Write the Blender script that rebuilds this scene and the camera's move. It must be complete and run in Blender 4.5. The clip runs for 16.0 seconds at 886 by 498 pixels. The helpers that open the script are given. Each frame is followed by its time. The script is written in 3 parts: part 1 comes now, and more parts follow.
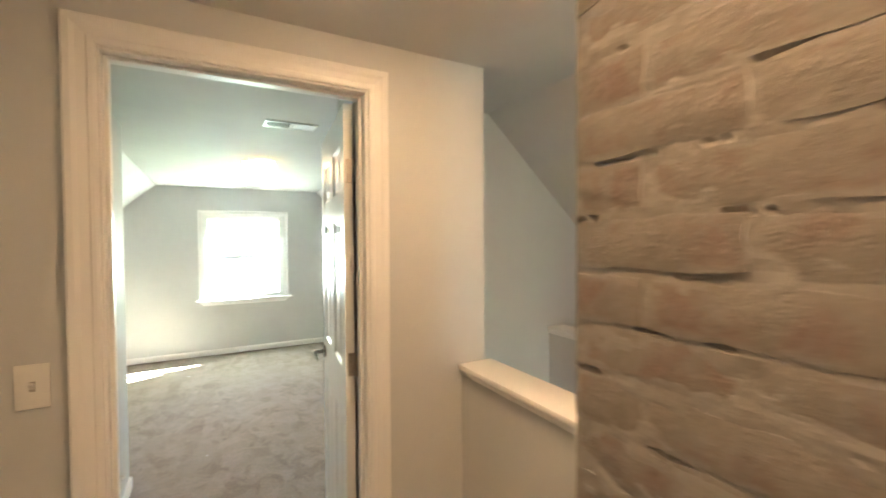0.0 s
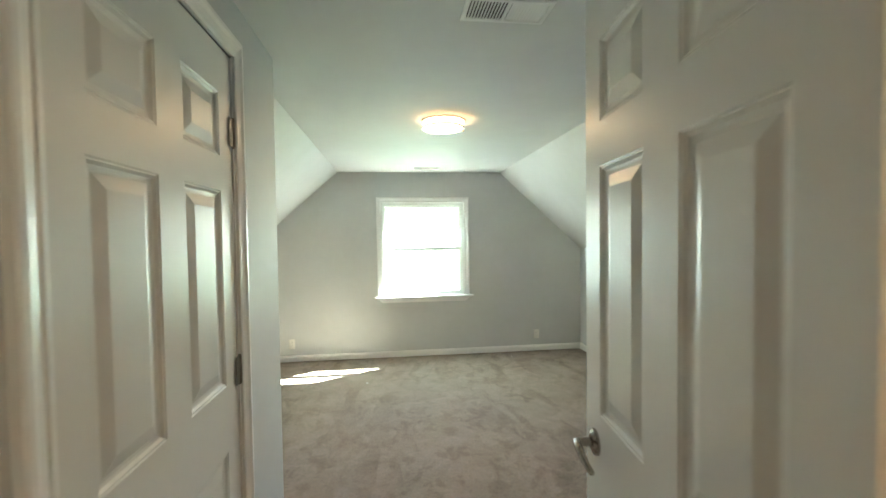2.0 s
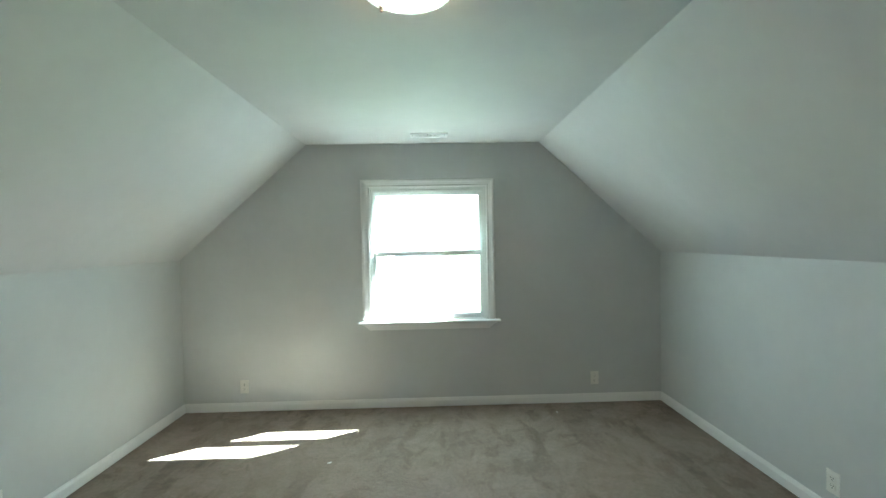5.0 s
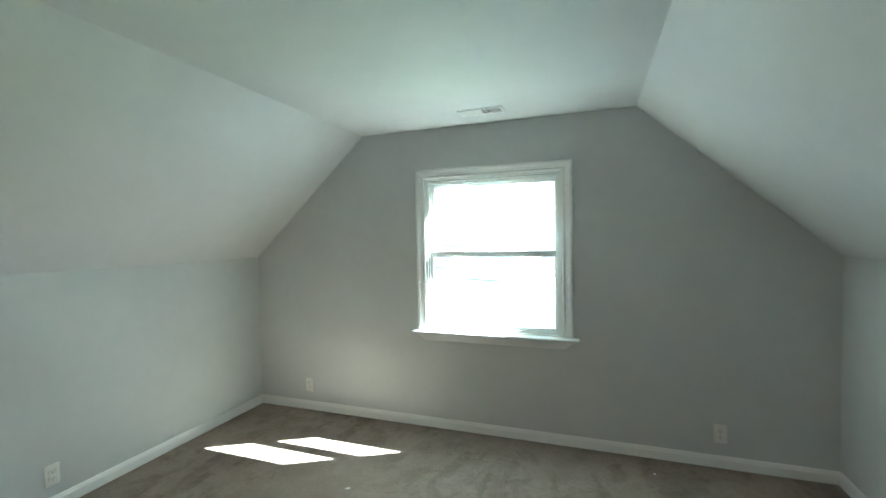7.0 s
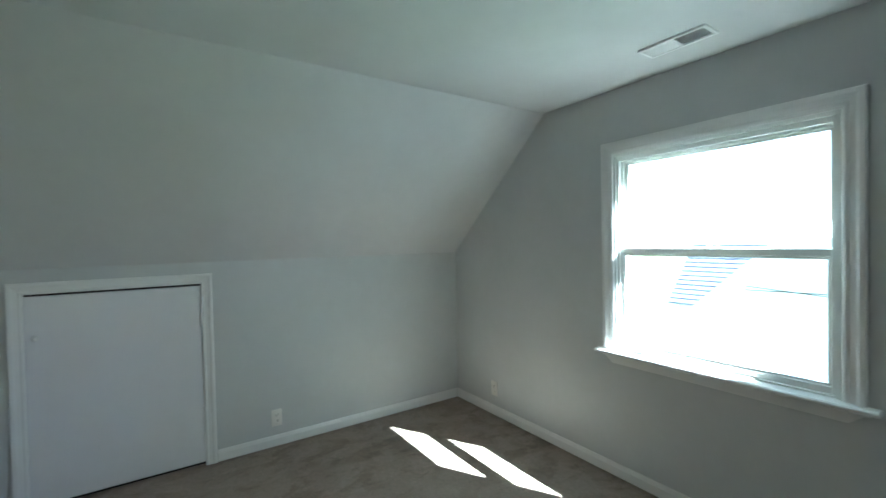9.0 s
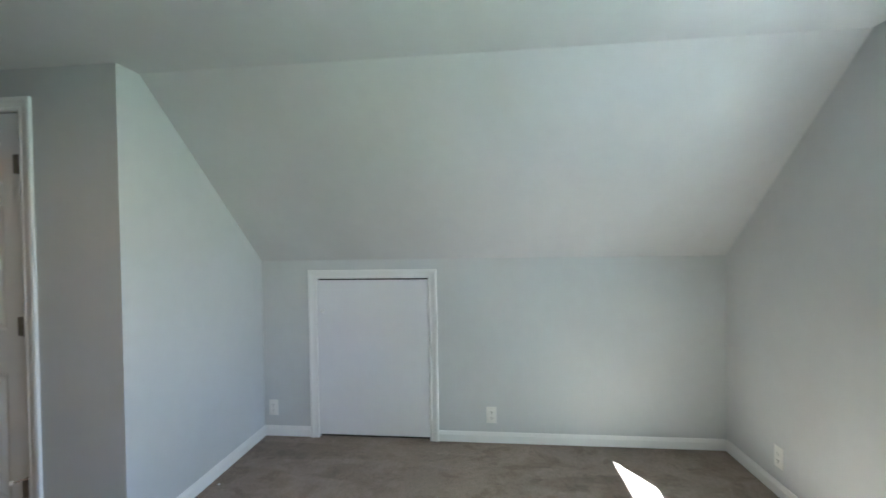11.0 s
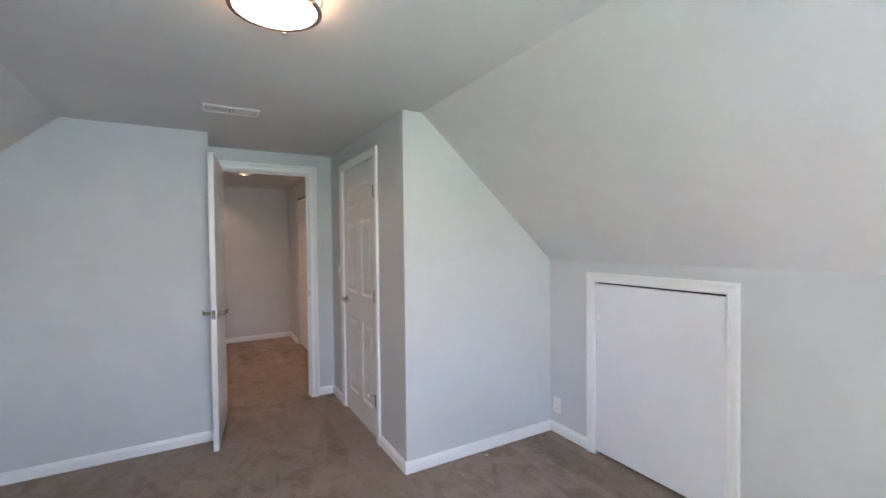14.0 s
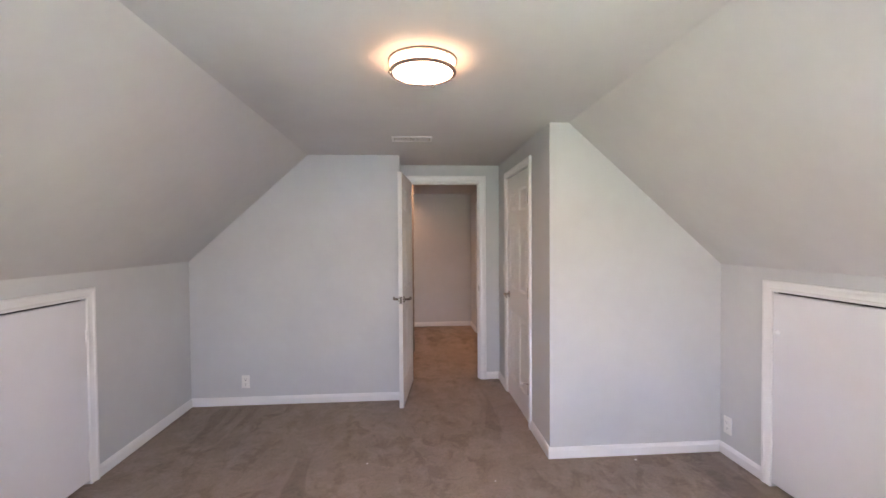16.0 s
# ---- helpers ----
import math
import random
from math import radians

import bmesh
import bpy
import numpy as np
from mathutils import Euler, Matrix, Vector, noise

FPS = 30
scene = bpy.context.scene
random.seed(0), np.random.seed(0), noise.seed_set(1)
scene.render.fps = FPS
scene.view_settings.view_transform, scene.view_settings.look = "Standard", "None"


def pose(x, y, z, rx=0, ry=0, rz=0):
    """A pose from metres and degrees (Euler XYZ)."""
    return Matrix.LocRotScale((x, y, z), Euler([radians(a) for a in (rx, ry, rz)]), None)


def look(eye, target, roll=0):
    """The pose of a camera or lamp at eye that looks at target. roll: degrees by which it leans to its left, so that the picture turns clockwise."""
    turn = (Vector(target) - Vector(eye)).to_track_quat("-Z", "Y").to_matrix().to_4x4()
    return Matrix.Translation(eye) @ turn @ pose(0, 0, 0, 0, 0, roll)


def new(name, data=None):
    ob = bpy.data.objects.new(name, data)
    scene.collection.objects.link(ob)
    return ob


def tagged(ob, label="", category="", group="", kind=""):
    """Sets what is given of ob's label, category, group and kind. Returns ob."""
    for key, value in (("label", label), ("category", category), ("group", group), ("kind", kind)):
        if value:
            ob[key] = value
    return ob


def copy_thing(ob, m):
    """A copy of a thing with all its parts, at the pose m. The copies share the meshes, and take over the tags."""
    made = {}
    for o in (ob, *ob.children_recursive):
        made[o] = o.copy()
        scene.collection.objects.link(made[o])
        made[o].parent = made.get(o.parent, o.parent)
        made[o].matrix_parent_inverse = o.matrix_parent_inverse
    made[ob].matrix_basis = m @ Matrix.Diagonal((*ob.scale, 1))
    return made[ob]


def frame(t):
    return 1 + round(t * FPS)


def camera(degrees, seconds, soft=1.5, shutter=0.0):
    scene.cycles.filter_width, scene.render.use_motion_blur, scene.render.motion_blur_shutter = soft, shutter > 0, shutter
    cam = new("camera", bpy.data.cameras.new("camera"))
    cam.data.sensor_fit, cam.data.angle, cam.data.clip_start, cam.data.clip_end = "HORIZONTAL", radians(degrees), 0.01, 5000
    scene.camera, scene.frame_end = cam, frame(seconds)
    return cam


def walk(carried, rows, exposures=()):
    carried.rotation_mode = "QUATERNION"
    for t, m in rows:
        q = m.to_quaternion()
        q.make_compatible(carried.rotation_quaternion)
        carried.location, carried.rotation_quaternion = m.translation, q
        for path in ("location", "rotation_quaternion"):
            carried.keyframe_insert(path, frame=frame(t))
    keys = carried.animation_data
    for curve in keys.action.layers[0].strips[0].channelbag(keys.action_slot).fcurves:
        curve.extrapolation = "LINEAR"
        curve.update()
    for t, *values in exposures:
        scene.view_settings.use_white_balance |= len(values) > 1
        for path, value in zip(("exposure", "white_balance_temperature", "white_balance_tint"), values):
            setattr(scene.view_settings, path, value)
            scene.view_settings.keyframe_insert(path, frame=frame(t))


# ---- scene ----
cam = camera(92.7, 16.0, shutter=0.35)
PATH = [
    (0, (0.313, -0.429, 1.546), (1.275, 1.323, 1.497), -0.3),
    (0.5, (0.302, -0.131, 1.51), (1.0, 1.742, 1.457), -0.2),
    (1, (0.302, 0.175, 1.497), (0.807, 2.109, 1.441), -0.3),
    (1.5, (0.306, 0.503, 1.489), (0.657, 2.471, 1.428), -0.6),
    (2, (0.346, 0.846, 1.466), (0.585, 2.831, 1.405), -0.8),
    (2.5, (0.383, 1.16, 1.454), (0.561, 3.151, 1.397), -0.6),
    (3, (0.44, 1.423, 1.413), (0.593, 3.416, 1.369), -0.6),
    (3.5, (0.455, 1.685, 1.397), (0.607, 3.679, 1.362), -0.6),
    (4, (0.515, 1.95, 1.41), (0.665, 3.944, 1.368), -0.7),
    (6.5, (1.274, 2.899, 1.444), (0.843, 4.851, 1.388), -1.1),
    (7, (1.42, 3.04, 1.452), (0.75, 4.923, 1.388), -1.1),
    (7.5, (1.511, 3.174, 1.41), (0.589, 4.948, 1.361), -1.1),
    (8, (1.617, 3.382, 1.419), (0.441, 4.998, 1.368), -1.2),
    (8.5, (1.684, 3.603, 1.419), (0.255, 5.002, 1.366), -1.2),
    (9, (1.717, 3.805, 1.4), (0.055, 4.917, 1.359), -1.2),
    (11.5, (1.492, 4.605, 1.407), (-0.425, 4.037, 1.37), -0.8),
    (12, (1.353, 4.775, 1.419), (-0.428, 3.868, 1.372), -0.7),
    (12.5, (1.254, 4.87, 1.408), (-0.375, 3.711, 1.362), -0.7),
    (13, (1.144, 4.958, 1.422), (-0.301, 3.575, 1.385), -0.6),
    (13.5, (1.02, 5.05, 1.454), (-0.216, 3.478, 1.406), -0.7),
    (14, (0.923, 5.139, 1.443), (-0.069, 3.403, 1.403), -0.6),
    (14.5, (0.864, 5.247, 1.444), (0.106, 3.396, 1.408), -0.5),
    (15, (0.772, 5.356, 1.459), (0.293, 3.414, 1.417), -0.6),
    (15.5, (0.744, 5.445, 1.464), (0.494, 3.461, 1.423), -0.4),
    (16, (0.754, 5.52, 1.475), (0.61, 3.525, 1.43), -0.4),
]
EXPOSURES = [(0.0, 6.54, 6500, 15), (1.0, 6.28, 6500, 16), (2.0, 5.84, 6480, 12), (3.0, 5.68, 6140, 10), (4.0, 5.36, 5920, 10), (6.5, 4.96, 5840, 10), (8.0, 4.78, 5680, 13), (9.0, 4.46, 5520, 13), (11.5, 5.4, 5700, 24), (13.0, 5.64, 5850, 33), (14.5, 5.74, 6100, 36), (16.0, 5.78, 6620, 44)]
walk(cam, [(t, look(eye, target, roll)) for t, eye, target, roll in PATH], EXPOSURES)

# ---- light ----
SUN_WAY = Vector((0.88, 0.49, 1.0)).normalized()   # towards the sun
world = bpy.data.worlds.new("sky")
scene.world = world
world.use_nodes = True
wn = world.node_tree.nodes
sky = wn.new("ShaderNodeTexSky")
sky.sky_type, sky.sun_disc = "NISHITA", False
sky.sun_elevation = math.asin(SUN_WAY.z)
sky.sun_rotation = math.atan2(SUN_WAY.x, SUN_WAY.y)
world.node_tree.links.new(sky.outputs[0], wn["Background"].inputs[0])
wn["Background"].inputs[1].default_value = 0.05

sun = new("sun", bpy.data.lights.new("sun", "SUN"))
sun.data.energy, sun.data.angle, sun.data.color = 5.0, radians(0.5), (0.86, 1.0, 0.86)
sun.matrix_basis = look(SUN_WAY * 30, (0, 0, 0))


def area_light(name, eye, target, w, h, energy, color):
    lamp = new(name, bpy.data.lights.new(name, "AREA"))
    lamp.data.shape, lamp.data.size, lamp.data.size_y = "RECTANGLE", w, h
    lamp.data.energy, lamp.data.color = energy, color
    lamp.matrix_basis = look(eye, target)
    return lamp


area_light("window_skylight", (0.726, 6.14, 1.30), (0.726, 4.14, 0.20), 0.86, 0.98, 0.66, (0.71, 1.0, 0.95))
# added fill lamp for the stairwell; its opening is unseen and made up
area_light("stair_skylight", (1.65, -1.72, 0.97), (1.85, 1.6, 0.9), 0.18, 0.48, 0.10, (0.96, 0.88, 1.0))

# ---- materials ----


def material(name):
    m = bpy.data.materials.new(name)
    m.use_nodes = True
    nt = m.node_tree
    return m, nt, nt.nodes["Principled BSDF"]


def noise_node(nt, coord, scale, detail=4.0, rough=0.55, stretch=None, distortion=0.0, turn=0.0):
    n = nt.nodes.new("ShaderNodeTexNoise")
    n.inputs["Scale"].default_value = scale
    n.inputs["Detail"].default_value = detail
    n.inputs["Roughness"].default_value = rough
    n.inputs["Distortion"].default_value = distortion
    if stretch:
        mp = nt.nodes.new("ShaderNodeMapping")
        mp.inputs["Scale"].default_value = stretch
        mp.inputs["Rotation"].default_value = (0.0, 0.0, radians(turn))
        nt.links.new(coord, mp.inputs["Vector"])
        coord = mp.outputs[0]
    nt.links.new(coord, n.inputs["Vector"])
    return n.outputs["Fac"]


def ramp(nt, fac, stops):
    r = nt.nodes.new("ShaderNodeValToRGB")
    while len(r.color_ramp.elements) < len(stops):
        r.color_ramp.elements.new(0.5)
    for e, (at, col) in zip(r.color_ramp.elements, stops):
        e.position, e.color = at, (*col, 1)
    nt.links.new(fac, r.inputs[0])
    return r.outputs[0]


def mix(nt, fac, a, b, how="MIX"):
    n = nt.nodes.new("ShaderNodeMix")
    n.data_type, n.blend_type = "RGBA", how
    for sock, val in ((n.inputs[0], fac), (n.inputs[6], a), (n.inputs[7], b)):
        if isinstance(val, (int, float)):
            sock.default_value = val
        elif isinstance(val, tuple):
            sock.default_value = (*val, 1)
        else:
            nt.links.new(val, sock)
    return n.outputs[2]


def bump(nt, bsdf, heights):
    last = None
    for fac, strength, dist in heights:
        b = nt.nodes.new("ShaderNodeBump")
        b.inputs["Strength"].default_value, b.inputs["Distance"].default_value = strength, dist
        nt.links.new(fac, b.inputs["Height"])
        if last:
            nt.links.new(last, b.inputs["Normal"])
        last = b.outputs[0]
    nt.links.new(last, bsdf.inputs["Normal"])


def place_coord(nt):
    return nt.nodes.new("ShaderNodeTexCoord").outputs["Object"]


def paint(name, col, rough, var=0.05, stipple=0.25, scale=260.0, grain=None):
    m, nt, b = material(name)
    c = place_coord(nt)
    lo = tuple(v * (1 - var) for v in col)
    hi = tuple(min(1, v * (1 + var)) for v in col)
    big = noise_node(nt, c, 1.7, 5.0)
    mid = noise_node(nt, c, 14.0, 4.0)
    colour = mix(nt, 0.25, ramp(nt, big, [(0.3, lo), (0.7, hi)]), ramp(nt, mid, [(0.3, lo), (0.7, hi)]))
    nt.links.new(colour, b.inputs["Base Color"])
    rr = nt.nodes.new("ShaderNodeMapRange")
    rr.inputs["To Min"].default_value, rr.inputs["To Max"].default_value = rough - 0.06, rough + 0.06
    nt.links.new(mid, rr.inputs[0])
    nt.links.new(rr.outputs[0], b.inputs["Roughness"])
    heights = [(noise_node(nt, c, scale, 2.0), stipple, 0.0012), (noise_node(nt, c, 5.0, 2.0), 0.10, 0.01)]
    if grain:
        heights.append((noise_node(nt, c, 60.0, 3.0, stretch=grain, distortion=0.6), 0.18, 0.001))
    bump(nt, b, heights)
    return m


WALL = paint("grey_wall_paint", (0.574, 0.588, 0.587), 0.62)
CEIL = paint("ceiling_paint", (0.600, 0.598, 0.592), 0.75)
TRIM = paint("white_trim_paint", (0.80, 0.80, 0.79), 0.32, 0.03, 0.06, 120.0)
DOOR = paint("white_door_paint", (0.74, 0.74, 0.72), 0.34, 0.03, 0.06, 140.0, grain=(6.0, 6.0, 0.35))
SLAB = paint("white_panel_paint", (0.76, 0.76, 0.78), 0.42, 0.03, 0.08, 160.0)
PLATE = paint("ivory_plastic", (0.78, 0.77, 0.73), 0.30, 0.02, 0.0, 100.0)
# near-black: painted shade behind doors and vents; also slots and track
DARK, nt, b = material("dark_gap")
b.inputs["Base Color"].default_value, b.inputs["Roughness"].default_value = (0.02, 0.02, 0.02, 1), 0.8

# closet hinges' shaded look put into a darker metal; lamp's upper ring too
DARKENED_METAL, nt, b = material("darkened_hinge_metal")
c = place_coord(nt)
b.inputs["Metallic"].default_value = 0.8
nt.links.new(ramp(nt, noise_node(nt, c, 40.0), [(0.3, (0.17, 0.155, 0.14)), (0.7, (0.24, 0.22, 0.20))]), b.inputs["Base Color"])
b.inputs["Roughness"].default_value = 0.5
STEEL, nt, b = material("satin_steel")
c = place_coord(nt)
b.inputs["Metallic"].default_value = 1.0
nt.links.new(ramp(nt, noise_node(nt, c, 60.0), [(0.3, (0.34, 0.31, 0.28)), (0.7, (0.44, 0.41, 0.37))]), b.inputs["Base Color"])
b.inputs["Roughness"].default_value = 0.46
BAFFLE = paint("dark_ribbed_baffle", (0.004, 0.004, 0.004), 0.8)

NICKEL, nt, b = material("satin_nickel")
c = place_coord(nt)
b.inputs["Metallic"].default_value = 1.0
nt.links.new(ramp(nt, noise_node(nt, c, 40.0), [(0.3, (0.36, 0.33, 0.30)), (0.7, (0.48, 0.44, 0.40))]), b.inputs["Base Color"])
b.inputs["Roughness"].default_value = 0.26
bump(nt, b, [(noise_node(nt, c, 500.0, 2.0), 0.05, 0.0005)])

# darker ivory: shade inside the toggle slot, put into its colour
SHADE = paint("slot_shade_plastic", (0.40, 0.38, 0.34), 0.4, 0.02, 0.0, 100.0)
VINYL = paint("white_vinyl", (0.78, 0.80, 0.78), 0.30, 0.02, 0.0, 100.0)

PANE, nt, b = material("window_glass")
nt.nodes.remove(b)
tr, gl, fr, mx = (nt.nodes.new(k) for k in ("ShaderNodeBsdfTransparent", "ShaderNodeBsdfGlossy", "ShaderNodeFresnel", "ShaderNodeMixShader"))
tr.inputs[0].default_value, gl.inputs["Roughness"].default_value = (0.95, 0.97, 0.96, 1), 0.01
nt.links.new(fr.outputs[0], mx.inputs[0])
nt.links.new(tr.outputs[0], mx.inputs[1])
nt.links.new(gl.outputs[0], mx.inputs[2])
nt.links.new(mx.outputs[0], nt.nodes["Material Output"].inputs[0])


def glow(name, col, strength):
    m, nt, b = material(name)
    b.inputs["Base Color"].default_value = (0.8, 0.78, 0.72, 1)
    b.inputs["Emission Color"].default_value, b.inputs["Emission Strength"].default_value = (*col, 1), strength
    b.inputs["Roughness"].default_value = 0.35
    return m


LIT_GLASS = glow("lit_opal_glass", (1.0, 0.66, 0.34), 1.12)
LIT_DRUM = glow("lit_opal_drum", (1.0, 0.62, 0.28), 0.34)
HALL_BULB = glow("lit_hall_bulb", (1.0, 0.63, 0.315), 5.5)
HALL_FILL_GLOW = glow("hall_fill_glow", (1.0, 0.635, 0.315), 1.06)

CARPET, nt, b = material("taupe_carpet")
c = place_coord(nt)
blotch = noise_node(nt, c, 2.6, 6.0, 0.6, distortion=1.2)
tuft = noise_node(nt, c, 260.0, 3.0, 0.7)
clump = noise_node(nt, c, 70.0, 3.0, 0.6)
streak = noise_node(nt, c, 1.0, 3.0, 0.5, stretch=(3.4, 0.9, 1.0), distortion=0.9, turn=24.0)
stroke_zone = noise_node(nt, c, 0.8, 2.0, 0.5)
scuff_zone = noise_node(nt, c, 1.1, 2.0, 0.5, stretch=(1.0, 1.0, 1.0), turn=40.0)
scuff = noise_node(nt, c, 6.0, 5.0, 0.62, stretch=(1.3, 0.85, 1.0), distortion=0.5)
pile = noise_node(nt, c, 620.0, 2.0, 0.6)
grain = noise_node(nt, c, 48.0, 4.0, 0.7)
col = ramp(nt, blotch, [(0.34, (0.247, 0.192, 0.151)), (0.50, (0.284, 0.224, 0.180)), (0.66, (0.320, 0.256, 0.209))])
col = mix(nt, 0.30, col, ramp(nt, grain, [(0.36, (0.110, 0.083, 0.064)), (0.62, (0.421, 0.336, 0.275))]))
col = mix(nt, 0.32, col, ramp(nt, tuft, [(0.30, (0.080, 0.064, 0.050)), (0.66, (0.488, 0.391, 0.320))]))
col = mix(nt, 0.22, col, ramp(nt, pile, [(0.30, (0.067, 0.054, 0.044)), (0.66, (0.506, 0.407, 0.334))]))
lines = mix(nt, ramp(nt, stroke_zone, [(0.44, (0, 0, 0)), (0.58, (1, 1, 1))]), (0, 0, 0), ramp(nt, streak, [(0.51, (0, 0, 0)), (0.57, (1, 1, 1))]))
col = mix(nt, lines, col, (0.78, 0.77, 0.76), "MULTIPLY")
spots = mix(nt, ramp(nt, scuff_zone, [(0.36, (0, 0, 0)), (0.52, (1, 1, 1))]), (0, 0, 0), ramp(nt, scuff, [(0.50, (0, 0, 0)), (0.60, (1, 1, 1))]))
col = mix(nt, spots, col, (0.78, 0.77, 0.755), "MULTIPLY")
swirl = noise_node(nt, c, 3.2, 5.0, 0.6, distortion=1.4)
col = mix(nt, ramp(nt, swirl, [(0.46, (0, 0, 0)), (0.56, (0.8, 0.8, 0.8)), (0.68, (0, 0, 0))]), col, (1.16, 1.16, 1.17), "MULTIPLY")
crease = noise_node(nt, c, 1.5, 2.0, 0.45, stretch=(1.0, 2.2, 1.0), distortion=1.4, turn=-20.0)
col = mix(nt, ramp(nt, crease, [(0.490, (0, 0, 0)), (0.50, (1, 1, 1)), (0.510, (0, 0, 0))]), col, (0.90, 0.89, 0.88), "MULTIPLY")
nt.links.new(col, b.inputs["Base Color"])
b.inputs["Roughness"].default_value = 0.95
b.inputs["Sheen Weight"].default_value = 0.04
bump(nt, b, [(tuft, 0.8, 0.005), (clump, 0.6, 0.006), (grain, 0.6, 0.009), (streak, 0.10, 0.03), (scuff, 0.25, 0.02)])

BRICK, nt, b = material("whitewashed_brick")
c = place_coord(nt)
oi = nt.nodes.new("ShaderNodeObjectInfo")
shift = nt.nodes.new("ShaderNodeVectorMath")
shift.operation = "ADD"
nt.links.new(c, shift.inputs[0])
spread = nt.nodes.new("ShaderNodeVectorMath")
spread.operation = "SCALE"
spread.inputs[0].default_value = (37.0, 19.0, 53.0)
nt.links.new(oi.outputs["Random"], spread.inputs["Scale"])
nt.links.new(spread.outputs[0], shift.inputs[1])
bc = shift.outputs[0]
wash = noise_node(nt, bc, 13.0, 6.0, 0.65, distortion=0.5)
fine = noise_node(nt, bc, 90.0, 5.0, 0.7)
red = ramp(nt, fine, [(0.3, (0.197, 0.139, 0.120)), (0.7, (0.265, 0.202, 0.179))])
cream = ramp(nt, noise_node(nt, bc, 34.0, 5.0, 0.65), [(0.28, (0.214, 0.195, 0.171)), (0.7, (0.286, 0.264, 0.237))])
amount = ramp(nt, wash, [(0.34, (0, 0, 0)), (0.52, (0.94, 0.94, 0.94))])
gen = nt.nodes.new("ShaderNodeTexCoord").outputs["Generated"]
sep = nt.nodes.new("ShaderNodeSeparateXYZ")
nt.links.new(gen, sep.inputs[0])


def math_node(op, p, q):
    n = nt.nodes.new("ShaderNodeMath")
    n.operation = op
    for sock, val in zip(n.inputs, (p, q)):
        if isinstance(val, (int, float)):
            sock.default_value = val
        else:
            nt.links.new(val, sock)
    return n.outputs[0]


ey = math_node("MULTIPLY", math_node("MINIMUM", sep.outputs[1], math_node("SUBTRACT", 1.0, sep.outputs[1])), 3.4)
ez = math_node("MINIMUM", sep.outputs[2], math_node("SUBTRACT", 1.0, sep.outputs[2]))
rim = math_node("ADD", math_node("MINIMUM", ey, ez), math_node("MULTIPLY", math_node("SUBTRACT", wash, 0.5), 0.55))
smear = ramp(nt, rim, [(0.02, (1, 1, 1)), (0.14, (0, 0, 0))])
pale = ramp(nt, fine, [(0.3, (0.248, 0.230, 0.207)), (0.7, (0.315, 0.294, 0.269))])
face = mix(nt, amount, red, cream)
nt.links.new(mix(nt, smear, face, pale), b.inputs["Base Color"])
b.inputs["Roughness"].default_value = 0.92
bump(nt, b, [(fine, 0.7, 0.0022), (noise_node(nt, bc, 28.0, 5.0, 0.65), 0.35, 0.005)])

MORTAR, nt, b = material("whitewashed_mortar")
c = place_coord(nt)
nt.links.new(ramp(nt, noise_node(nt, c, 26.0, 6.0, 0.7), [(0.28, (0.239, 0.220, 0.197)), (0.44, (0.290, 0.270, 0.245)), (0.75, (0.336, 0.316, 0.291))]), b.inputs["Base Color"])
b.inputs["Roughness"].default_value = 0.95
bump(nt, b, [(noise_node(nt, c, 120.0, 5.0, 0.7), 0.45, 0.002), (noise_node(nt, c, 24.0, 4.0), 0.25, 0.005)])

LAWN = paint("sunlit_lawn", (0.085, 0.115, 0.05), 0.9, 0.35, 0.3, 12.0)
SIDING = paint("pale_siding", (0.86, 0.86, 0.85), 0.6, 0.05)
SHINGLE = paint("grey_blue_shingle", (0.20, 0.21, 0.245), 0.9, 0.3, 0.5, 30.0)
SCRAP = paint("white_paper", (0.75, 0.74, 0.70), 0.7)

# ---- builders ----
BASE = {}


def thing(name, m, label, category, group="", kind=""):
    ob = new(name)
    ob.empty_display_size = 0.1
    ob.matrix_basis = m
    BASE[ob] = m.copy()
    return tagged(ob, label, category, group, kind)


def smooth_by_angle(me, limit=0.6):
    me.shade_smooth()
    bm = bmesh.new()
    bm.from_mesh(me)
    for e in bm.edges:
        e.smooth = len(e.link_faces) == 2 and e.calc_face_angle(0.0) < limit
    bm.to_mesh(me)
    bm.free()


def finish(name, bm, mat, soft=False):
    bmesh.ops.recalc_face_normals(bm, faces=bm.faces[:])
    me = bpy.data.meshes.new(name)
    bm.to_mesh(me)
    bm.free()
    me.materials.append(mat)
    if soft:
        smooth_by_angle(me)
    return me


def part(name, bm, mat, parent, label="", soft=False):
    """One mesh under a thing or a part, in the thing's own coordinates."""
    ob = new(name, finish(name, bm, mat, soft))
    ob.parent = parent
    BASE[ob] = BASE[parent]
    return tagged(ob, label)


def world_part(name, bm, mat, parent, label="", soft=False):
    """The same, from a bmesh in world coordinates."""
    bm.transform(BASE[parent].inverted())
    return part(name, bm, mat, parent, label, soft)


def setting(name, bm, mat, label="", category="", soft=False):
    ob = new(name, finish(name, bm, mat, soft))
    BASE[ob] = Matrix()
    return tagged(ob, label, category, kind="structure")


def add_box(bm, x0, x1, y0, y1, z0, z1, bevel=0.0, seg=1):
    r = bmesh.ops.create_cube(bm, size=1)
    for v in r["verts"]:
        v.co = Vector(((x0 + x1) / 2 + v.co.x * (x1 - x0), (y0 + y1) / 2 + v.co.y * (y1 - y0), (z0 + z1) / 2 + v.co.z * (z1 - z0)))
    if bevel:
        edges = list({e for v in r["verts"] for e in v.link_edges})
        bmesh.ops.bevel(bm, geom=edges, offset=bevel, segments=seg, affect="EDGES", profile=0.5)
    return bm


